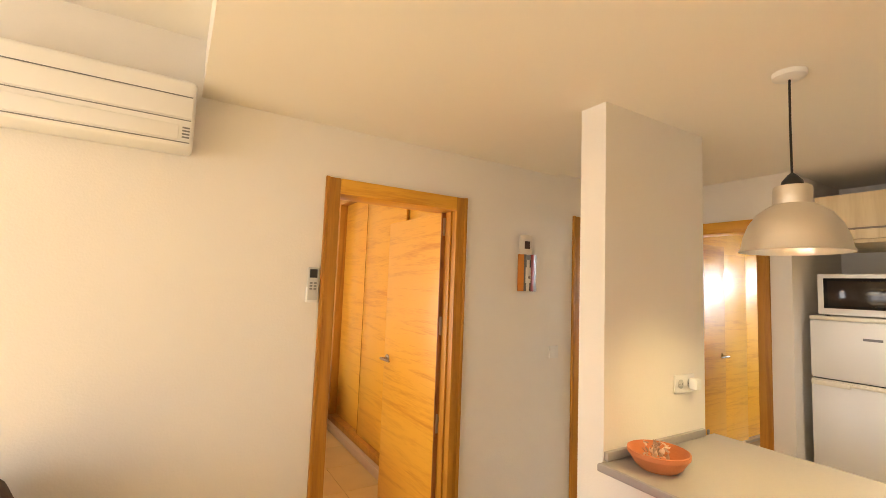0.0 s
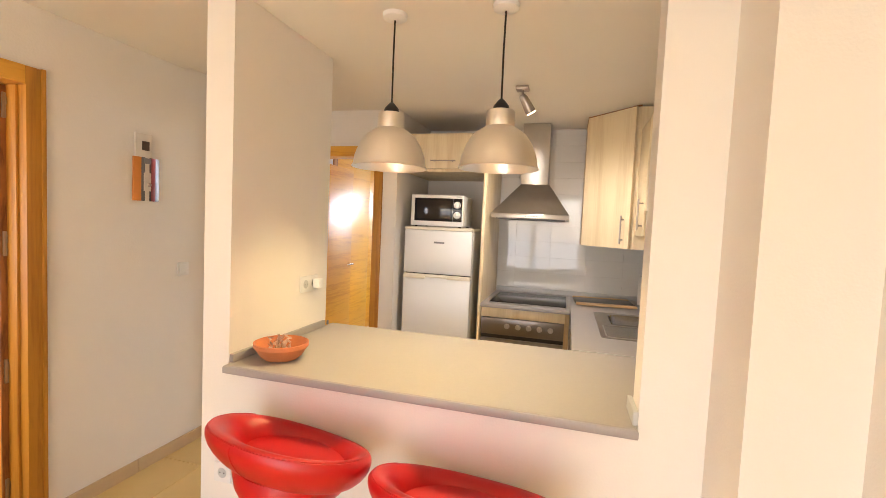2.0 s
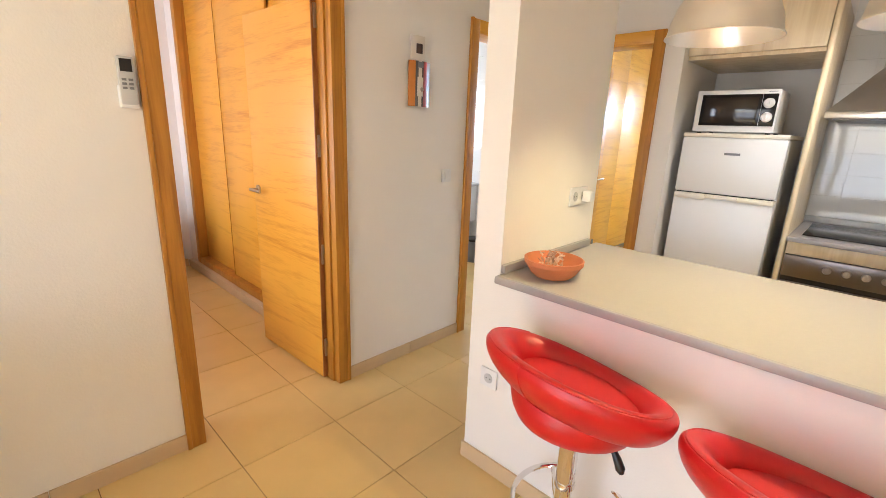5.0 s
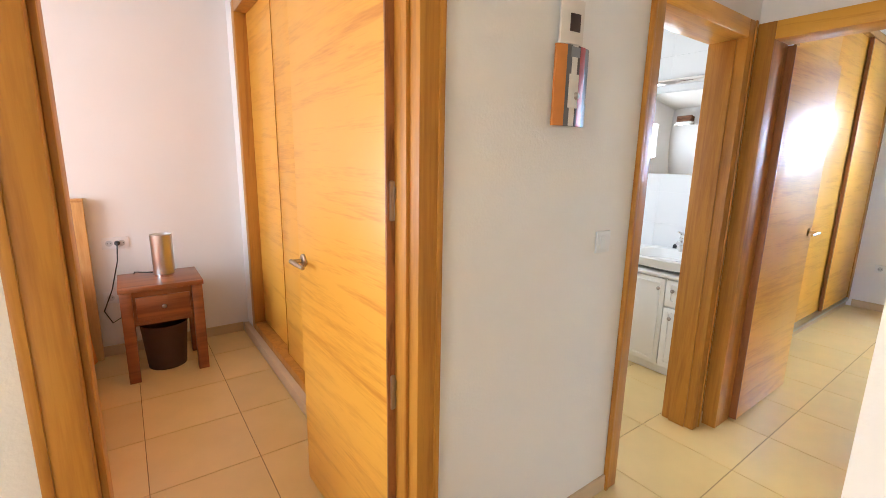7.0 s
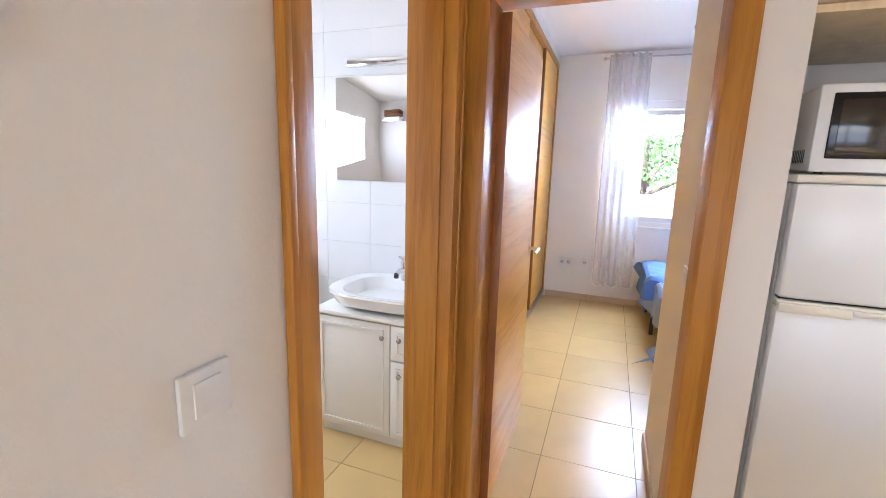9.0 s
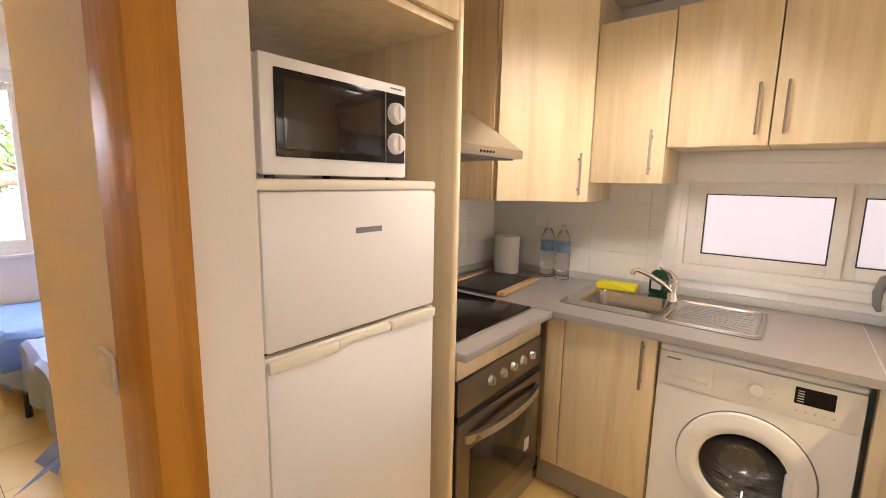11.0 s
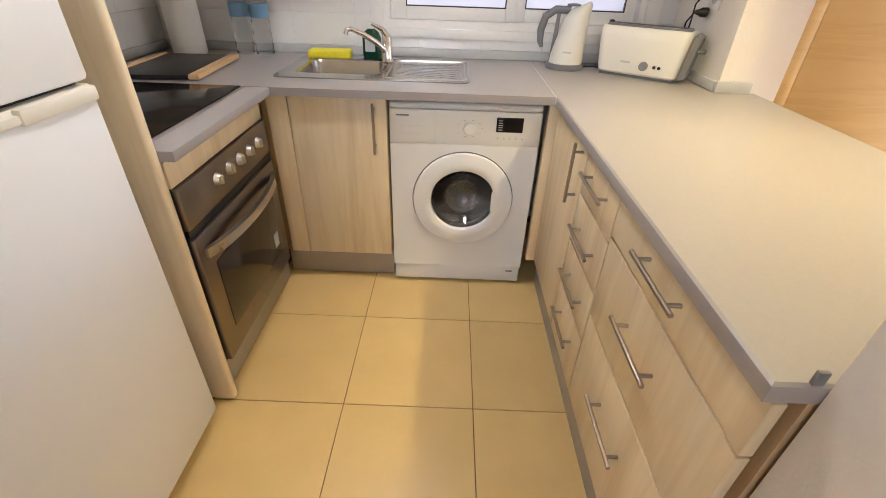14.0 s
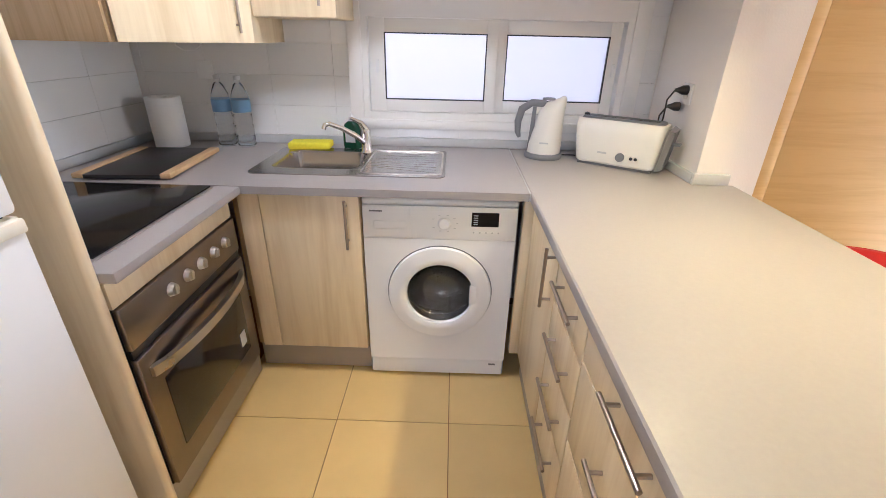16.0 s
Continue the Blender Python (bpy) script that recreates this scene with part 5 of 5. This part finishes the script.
part("shade", lathe([(0.054, 0.646), (0.063, 0.648), (0.065, 0.912), (0.062, 0.914), (0.060, 0.90), (0.052, 0.65)], (-0.535, 3.37, 0), 40), STEEL, tl, "brushed metal cylinder shade")

bd = thing("double_bed", "double bed with orange cover and pine headboard", "bed", (-1.8, 2.6, 0))
part("base", box(-2.48, -1.06, 1.65, 3.62, 0.05, 0.35), PINE, bd)
part("mattress", box(-2.50, -1.05, 1.62, 3.63, 0.351, 0.56, 0.05, seg=3), WPLASTIC, bd)
for k in range(6):
    part("board", box(-2.60 + k * 0.278, -2.60 + (k + 1) * 0.278 - 0.002, 3.645, 3.705, 0.001, 1.12, 0.004), PINE, bd)
part("headboard_rail", box(-2.60, -0.932, 3.64, 3.71, 1.121, 1.14, 0.004), PINE, bd)
rnd = random.Random(7)
ev = bmesh.new()
grid = []
for i in range(29):
    row = []
    for j in range(41):
        u, v = i / 28, j / 40
        y = 1.6 + 2.03 * v
        if u < 0.25:
            x, z = -1.0 + 0.03 * math.sin(v * 40) * (1 - u * 4), 0.03 + 0.56 * (u / 0.25)
        else:
            q = (u - 0.25) / 0.75
            x, z = -1.02 - 1.45 * q, 0.60 + 0.02 * math.sin(q * 9)
            if v > 0.76:
                z += 0.13 * math.sin(min(1, (v - 0.76) / 0.2) * math.pi * 0.62) * min(1, q * 6)
        x += 0.012 * noise.noise(Vector((u * 6, v * 9, 1)))
        z += 0.02 * noise.noise(Vector((u * 7, v * 7, 5)))
        row.append(ev.verts.new((x, y, z)))
    grid.append(row)
for a, b in zip(grid, grid[1:]):
    for j in range(40):
        ev.faces.new((a[j], a[j + 1], b[j + 1], b[j]))
bmesh.ops.recalc_face_normals(ev, faces=ev.faces[:])
bmesh.ops.solidify(ev, geom=ev.faces[:], thickness=0.012)
part("bed_cover", ev, ORANGE_CLOTH, bd, "rumpled orange cotton cover")

# ---- bathroom ----
vu = thing("vanity_unit", "cream panelled bathroom vanity unit", "vanity", (2.4, 1.5, 0))
part("body", box(2.19, 2.655, 1.13, 1.78, 0.06, 0.69), VANITY, vu)
part("plinth", box(2.21, 2.655, 1.14, 1.77, 0.001, 0.06), VANITY, vu)
for y0, y1, z0, z1 in ((1.135, 1.335, 0.50, 0.68), (1.135, 1.335, 0.07, 0.49), (1.34, 1.775, 0.07, 0.68)):
    f = part("door", box(2.172, 2.189, y0, y1, z0, z1, 0.003), VANITY, vu)
    part("moulding", boxes((2.166, 2.173, y0 + 0.03, y1 - 0.03, z0 + 0.03, z0 + 0.042), (2.166, 2.173, y0 + 0.03, y1 - 0.03, z1 - 0.042, z1 - 0.03), (2.166, 2.173, y0 + 0.03, y0 + 0.042, z0 + 0.042, z1 - 0.042), (2.166, 2.173, y1 - 0.042, y1 - 0.03, z0 + 0.042, z1 - 0.042)), VANITY, f)
    part("knob", lathe([(0.01, 0), (0.013, -0.012), (0.001, -0.018)], (2.172, y0 + 0.04 if y1 > 1.5 else y1 - 0.05, z1 - 0.07), 14, axis="x"), NICKEL, f)
part("top", box(2.16, 2.655, 1.12, 1.79, 0.691, 0.712, 0.004), VANITY, vu)
ba = thing("wash_basin", "white ceramic wash basin on the vanity", "basin", (2.4, 1.45, 0.712))
part("bowl", loft([rrect(2.40, 1.45, w, d, r, z) for w, d, r, z in ((0.30, 0.36, 0.12, 0.713), (0.44, 0.56, 0.17, 0.74), (0.50, 0.64, 0.19, 0.80), (0.49, 0.63, 0.18, 0.812), (0.40, 0.50, 0.16, 0.805), (0.30, 0.38, 0.13, 0.75))]), CERAMIC, ba)
bt = thing("basin_tap", "chrome single-lever basin tap", "tap", (2.56, 1.45, 0.81))
part("body", tube([(2.57, 1.45, 0.806), (2.57, 1.45, 0.88), (2.565, 1.45, 0.91)], [0.024, 0.022, 0.024]), CHROME, bt)
part("spout", tube([(2.57, 1.45, 0.86), (2.50, 1.45, 0.875), (2.46, 1.45, 0.862)], [0.016, 0.014, 0.012]), CHROME, bt)
part("lever", tube([(2.565, 1.45, 0.91), (2.55, 1.45, 0.94), (2.50, 1.45, 0.955)], [0.018, 0.012, 0.007]), CHROME, bt)
part("aerator", tube([(2.46, 1.45, 0.865), (2.458, 1.45, 0.842)], 0.0135), BLACK, bt)
mi = thing("bathroom_mirror", "frameless wall mirror above the basin", "mirror", (2.65, 1.55, 1.37))
part("mirror", box(2.645, 2.6535, 1.25, 1.95, 1.36, 1.95, 0.002), MIRROR, mi)
part("light_bar", box(2.61, 2.654, 1.35, 1.85, 2.0, 2.04, 0.006), CHROME, mi)
tr = thing("towel_rack", "chrome towel rack above the bath", "towel rack", (0.85, 2.4, 2.0))
for x in (0.80, 0.88, 0.96):
    part("bar", tube([(x, 2.15, 2.0), (x, 2.7, 2.0)], 0.007, seg=8), CHROME, tr)
for y in (2.15, 2.7):
    part("bracket", tube([(0.722, y, 2.0), (0.965, y, 2.0)], 0.008, seg=8), CHROME, tr)
for k, (m_, h) in enumerate(((PAPER, 0.06), (TOWEL, 0.07), (TOWEL, 0.07))):
    tw = thing("folded_towel", ("folded white towel" if k == 0 else "folded brown towel") + " stacked on the rack", "towel", (0.88, 2.42, 2.01 + k * 0.075), group="towels on the rack")
    part("towel", box(0.77, 0.985, 2.22, 2.62, 2.0075 + k * 0.072, 2.0075 + k * 0.072 + h, 0.02, seg=3), m_, tw)
to = thing("toilet", "white ceramic close-coupled toilet", "toilet", (2.3, 2.4, 0))
part("cistern", box(2.47, 2.655, 2.18, 2.58, 0.40, 0.82, 0.02, seg=3), CERAMIC, to)
part("cistern_lid", box(2.46, 2.656, 2.17, 2.59, 0.821, 0.85, 0.008), CERAMIC, to)
part("pan", loft([rrect(2.26 + o, 2.38, w, d, r, z) for w, d, r, z, o in ((0.40, 0.22, 0.1, 0.001, 0.06), (0.38, 0.22, 0.1, 0.2, 0.06), (0.50, 0.34, 0.16, 0.34, 0.0), (0.54, 0.37, 0.17, 0.39, 0.0))]), CERAMIC, to)
part("seat", loft([rrect(2.25, 2.38, w, 0.38, 0.17, z) for w, z in ((0.48, 0.391), (0.48, 0.42))]), WPLASTIC, to)
bb = thing("pedal_bin", "small dark grey bathroom bin", "bin", (2.42, 2.0, 0))
part("bin", lathe([(0.001, 0.001), (0.09, 0.001), (0.10, 0.24), (0.001, 0.24)], (2.42, 2.0, 0), 28), GREY, bb)
part("lid", lathe([(0.103, 0.241), (0.10, 0.26), (0.06, 0.275), (0.001, 0.28)], (2.42, 2.0, 0), 28), BLACK, bb)

# ---- bedroom with the blue beds ----
w2 = thing("sliding_wardrobe", "honey oak sliding wardrobe with dark frame", "wardrobe", (4.1, 1.3, 0))
part("plinth", box(2.78, 5.41, 1.04, 1.64, 0.001, 0.07), SKIRT, w2)
part("carcass", box(2.78, 5.41, 1.10, 1.64, 0.071, 2.56), OAK_EDGE, w2)
part("frame", box(5.33, 5.41, 1.02, 1.0995, 0.071, 2.56, 0.003), OAK_V, w2)
part("frame", box(2.78, 2.84, 1.02, 1.0995, 0.071, 2.56, 0.003), OAK_V, w2)
part("track", box(2.84, 5.33, 1.01, 1.0995, 0.071, 0.10, 0.003), STEEL, w2, "aluminium floor track")
part("top_rail", box(2.84, 5.33, 1.02, 1.0995, 2.50, 2.56, 0.003), OAK_V, w2)
for x0, x1, y in ((2.84, 3.70, 1.03), (3.68, 4.55, 1.06), (4.50, 5.33, 1.03)):
    part("sliding_door", box(x0, x1, y, y + 0.02, 0.101, 2.499, 0.003), OAK_HX, w2)
    part("edge_trim", box(x0 - 0.006, x0 + 0.02, y - 0.004, y + 0.022, 0.101, 2.499), OAK_EDGE, w2)
solo("wall_wardrobe_head", box(2.78, 5.41, 1.02, 1.64, 2.562, 2.64), PLASTER, "white plaster above the wardrobe", "wall", kind="structure")

w3 = thing("window_2", "white sliding bedroom window with a shutter box", "window", (5.5, -0.55, 0.9), kind="structure")
part("window_frame", boxes((5.44, 5.52, -1.348, 0.338, 0.882, 0.93), (5.44, 5.52, -1.348, 0.338, 2.08, 2.158), (5.44, 5.52, 0.29, 0.338, 0.93, 2.08), (5.44, 5.52, -1.348, -1.30, 0.93, 2.08)), PVC, w3)
part("window_sill", box(5.385, 5.44, -1.40, 0.39, 0.855, 0.885, 0.006), PVC, w3)
part("shutter_box", box(5.40, 5.4195, -1.40, 0.39, 2.16, 2.42, 0.004), PVC, w3)
for y0, y1, x in ((-0.33, 0.29, 5.46), (-0.83, -0.30, 5.49), (-1.30, -0.80, 5.46)):
    s = part("sash", boxes((x - 0.014, x + 0.014, y0, y0 + 0.055, 0.932, 2.078, 0.003), (x - 0.014, x + 0.014, y1 - 0.055, y1, 0.932, 2.078, 0.003), (x - 0.014, x + 0.014, y0 + 0.055, y1 - 0.055, 0.932, 0.985, 0.003), (x - 0.014, x + 0.014, y0 + 0.055, y1 - 0.055, 2.02, 2.078, 0.003)), PVC, w3)
    pn = part("pane", box(x - 0.003, x + 0.003, y0 + 0.05, y1 - 0.05, 0.98, 2.025), PANE, s)
    pn.visible_shadow = False

w4 = thing("window_3", "white sliding terrace door behind the living room", "window", (-4.68, -0.55, 0.1), kind="structure")
part("window_frame", boxes((-4.70, -4.64, -1.748, 0.648, 0.102, 0.17), (-4.70, -4.64, -1.748, 0.648, 2.18, 2.248), (-4.70, -4.64, -1.748, -1.68, 0.17, 2.18), (-4.70, -4.64, 0.58, 0.648, 0.17, 2.18)), PVC, w4)
for y in (-0.55,):
    part("mullion", box(-4.70, -4.64, y - 0.05, y + 0.05, 0.17, 2.18, 0.004), PVC, w4)
cr = thing("curtain_rod", "thin steel curtain rod with ring ends", "curtain rod", (5.34, -0.5, 2.57))
part("rod", tube([(5.345, 0.55, 2.57), (5.345, -1.8, 2.57)], 0.008, seg=10), STEEL, cr)
part("finial", lathe([(0.001, -0.01), (0.016, 0), (0.018, 0.02), (0.001, 0.03)], (5.345, 0.55, 2.57), 16, axis="y"), STEEL, cr)
for y in (0.45, -1.75):
    part("bracket", tube([(5.345, y, 2.57), (5.419, y, 2.57)], 0.007, seg=8), STEEL, cr)
cu = thing("curtain", "sheer white voile curtain hanging in folds", "curtain", (5.34, 0.3, 0.22))
ev = bmesh.new()
grid = []
for i in range(61):
    u = i / 60
    row = []
    for j in range(14):
        v = j / 13
        z = 0.22 + 2.39 * v
        y = 0.515 - 0.41 * u * (1 - 0.06 * v) - 0.02 * (1 - v)
        row.append(ev.verts.new((5.345 + (0.028 + 0.012 * v) * math.sin(u * 2 * math.pi * 5.5) + 0.008 * math.sin(u * 37 + v * 3), y, z)))
    grid.append(row)
for a, b in zip(grid, grid[1:]):
    for j in range(13):
        ev.faces.new((a[j], a[j + 1], b[j + 1], b[j]))
part("cloth", ev, CURTAIN, cu)
for k in range(5):
    y = 0.48 - k * 0.085
    part("eyelet", tube([(5.345 + 0.018 * math.cos(a), y, 2.57 + 0.022 * math.sin(a)) for a in [2 * math.pi * q / 16 for q in range(16)]], 0.004, seg=6, closed=True), STEEL, cu)


def single_bed(x0, x1, yf, mat_):
    b = thing("single_bed", "single bed on black legs with a blue cover", "bed", ((x0 + x1) / 2, yf - 0.95, 0), group="single beds")
    for x in (x0 + 0.04, x1 - 0.04):
        for y in (yf - 0.05, yf - 1.85):
            part("leg", tube([(x, y, 0.001), (x, y, 0.28)], 0.018), BLACK, b)
    part("frame", box(x0, x1, yf - 1.9, yf, 0.26, 0.31, 0.006), BLACK, b)
    part("mattress", box(x0, x1, yf - 1.9, yf, 0.311, 0.50, 0.04, seg=3), WPLASTIC, b)
    ev = bmesh.new()
    grid = []
    n, m = 36, 40
    for i in range(n + 1):
        row = []
        for j in range(m + 1):
            u, v = i / n * 2 - 1, j / m
            w = (x1 - x0) / 2
            s = u * (w + 0.30)
            t = v * 2.18
            drop = min(0.3, max(0, abs(s) - w) + max(0, 0.30 - t))
            x = (x0 + x1) / 2 + max(-w - 0.03, min(w + 0.03, s))
            y = yf + 0.035 - max(0, t - 0.30)
            z = 0.545 - drop
            k = Vector((s * 6, t * 6, x0))
            x += 0.03 * noise.noise(k) * (1 if drop > 0.03 else 0.2)
            y += 0.035 * noise.noise(k + Vector((3, 1, 0))) * (1 if drop > 0.03 else 0.2)
            z += 0.022 * noise.noise(k * 1.3 + Vector((0, 0, 9)))
            row.append(ev.verts.new((x, y, z)))
        grid.append(row)
    for a, c in zip(grid, grid[1:]):
        for j in range(m):
            ev.faces.new((a[j], a[j + 1], c[j + 1], c[j]))
    bmesh.ops.recalc_face_normals(ev, faces=ev.faces[:])
    bmesh.ops.solidify(ev, geom=ev.faces[:], thickness=0.01)
    part("cover", ev, mat_, b, "rumpled blue cotton cover")


single_bed(4.54, 5.32, -0.02, BLUE_CLOTH)
single_bed(3.52, 4.36, -0.08, DUVET)

cl = thing("ceiling_light", "chrome cluster of small ceiling spots", "lamp", (4.38, -0.2, 2.62))
part("plate", lathe([(0.001, CB - 0.001), (0.06, CB - 0.001), (0.058, CB - 0.018), (0.001, CB - 0.02)], (4.38, -0.2, 0), 28), CHROME, cl)
for k in range(3):
    a = radians(20 + 120 * k)
    part("arm", tube([(4.38, -0.2, CB - 0.015), (4.38 + 0.08 * math.cos(a), -0.2 + 0.08 * math.sin(a), CB - 0.05)], 0.007, seg=8), CHROME, cl)
    part("spot", tube([(4.38 + 0.075 * math.cos(a), -0.2 + 0.075 * math.sin(a), CB - 0.04), (4.38 + 0.10 * math.cos(a), -0.2 + 0.10 * math.sin(a), CB - 0.075), (4.38 + 0.13 * math.cos(a), -0.2 + 0.13 * math.sin(a), CB - 0.12)], [0.015, 0.028, 0.034], seg=18), CHROME, cl)


# ---- outside ----
def tree(x, y, h, seed):
    t = thing("garden_tree", "leafy green tree beyond the garden wall", "tree", (x, y, -0.5), group="garden trees")
    r = random.Random(seed)
    tr_ = bmesh.new()
    tube([(x, y, -0.5), (x + 0.1, y, h * 0.3), (x - 0.05, y + 0.1, h * 0.6), (x, y, h * 0.85)], [0.16, 0.12, 0.08, 0.02], tr_, 10)
    tips = []
    for k in range(9):
        a, z = r.uniform(0, 6.28), r.uniform(0.25, 0.6) * h
        e = Vector((x + math.cos(a) * r.uniform(0.8, 1.7), y + math.sin(a) * r.uniform(0.8, 1.7), z + r.uniform(0.5, 1.4)))
        tube([(x, y, z), ((x + e.x) / 2, (y + e.y) / 2, (z + e.z) / 2 + 0.15), e], [0.06, 0.04, 0.012], tr_, 6)
        tips.append(e)
    tips.append(Vector((x, y, h * 0.9)))
    part("trunk", tr_, BARK, t)
    verts, faces = [], []
    for k in range(1300):
        c = r.choice(tips) + Vector((r.gauss(0, 0.5), r.gauss(0, 0.5), r.gauss(0, 0.4)))
        u = Vector((r.uniform(-1, 1), r.uniform(-1, 1), r.uniform(-1, 1))).normalized()
        w = u.orthogonal().normalized()
        s = r.uniform(0.05, 0.11)
        i = len(verts)
        verts += [c - u * s, c + w * s * 0.45, c + u * s, c - w * s * 0.45]
        faces.append((i, i + 1, i + 2, i + 3))
    me = bpy.data.meshes.new("crown")
    me.from_pydata([tuple(v - Vector((x, y, -0.5))) for v in verts], [], faces)
    me.materials.append(LEAF)
    o = new("crown", me)
    o.parent = t


tree(13.2, -0.4, 2.5, 1)
tree(16.2, -2.5, 2.8, 2)
tree(21.0, 3.2, 3.4, 3)



# ---- tiles ----
def tiles():
    P = 0.455
    g = 0.0017
    me = to_mesh("floor_tile", box(-P / 2 + g, P / 2 - g, -P / 2 + g, P / 2 - g, -0.006, 0, 0.0008, seg=1), FLOOR_TILE, False)
    rooms = [(-2.6, 1.9, -1.98, 0.95), (1.8, 5.5, -2.3, 1.1), (-2.4, 0.1, 0.9, 3.72), (0.85, 2.7, 0.9, 2.9), (-4.6, -2.6, -1.98, 0.95)]
    skip = [(0.0, 0.7, -2.3, -0.2), (2.0, 2.7, -2.3, -0.1)]
    far = bmesh.new()
    n = 0
    for i in range(-11, 14):
        for j in range(-4, 13):
            x, y = -0.29 + P * (i + 0.5), -1.222 + P * (j + 0.5)
            hit = [k for k, r in enumerate(rooms) if r[0] - P / 2 < x < r[1] + P / 2 and r[2] - P / 2 < y < r[3] + P / 2]
            if not hit or any(s[0] < x < s[1] and s[2] < y < s[3] for s in skip):
                continue
            if min(hit) == 4 or (min(hit) == 1 and y < -0.9):
                box(x - P / 2 + g, x + P / 2 - g, y - P / 2 + g, y + P / 2 - g, -0.006, 0, bm=far)
                continue
            t = new("tile", me)
            t.parent, t.location = floor, (x, y, 0)
            n += 1
    f = new("far_tiles", to_mesh("far_tiles", far, FLOOR_TILE, False))
    f.parent = floor
    tagged(f, kind="stuff")


tiles()


def wall_tiles(wall, axis, face, sign, a0, a1, z0, z1, w, h, hole=None):
    """Glazed tiles on a wall, sharing meshes by size."""
    cache = {}
    g = 0.0005
    r = random.Random(11)
    col = 0
    a = a0
    while a < a1 - 0.005:
        b = min(a + w, a1)
        z = z0
        while z < z1 - 0.005:
            c = min(z + h, z1)
            spans = [(a, b, z, c)]
            if hole and a < hole[1] and b > hole[0] and z < hole[3] and c > hole[2]:
                spans = [s for s in ((a, min(b, hole[0]), z, c), (max(a, hole[1]), b, z, c), (max(a, hole[0]), min(b, hole[1]), z, min(c, hole[2])), (max(a, hole[0]), min(b, hole[1]), max(z, hole[3]), c)) if s[1] - s[0] > 0.01 and s[3] - s[2] > 0.01]
            for p, q, u, v in spans:
                key = (round(q - p, 3), round(v - u, 3))
                if key not in cache:
                    du, dv = (q - p) / 2 - g, (v - u) / 2 - g
                    bx = (-du, du, -0.003, 0.003, -dv, dv) if axis == "x" else (-0.003, 0.003, -du, du, -dv, dv)
                    cache[key] = to_mesh("wall_tile", box(*bx, 0.0008, seg=1), WALL_TILE, False)
                t = new("tile", cache[key])
                mid = (p + q) / 2
                t.location = (mid, face + sign * 0.003, (u + v) / 2) if axis == "x" else (face + sign * 0.003, mid, (u + v) / 2)
                t.parent = wall
                t.rotation_euler = [radians(r.uniform(-0.16, 0.16)) if k in ('xz' if axis == 'x' else 'yz') else 0 for k in 'xyz']
            z = c
        a = b


wall_tiles(bpy.data.objects["wall_kitchen_back"], "y", 2.65, -1, -2.193, -0.795, 0.945, CK, 0.31, 0.143)
wall_tiles(bpy.data.objects["wall_kitchen_window"], "x", -2.2, 1, 0.1265, 2.643, 0.945, 2.375, 0.31, 0.143, (0.205, 1.60, 0.99, 1.63))
wall_tiles(bpy.data.objects["wall_bath_east"], "y", 2.66, -1, 1.103, 2.9, 0.0, 2.45, 0.31, 0.245)
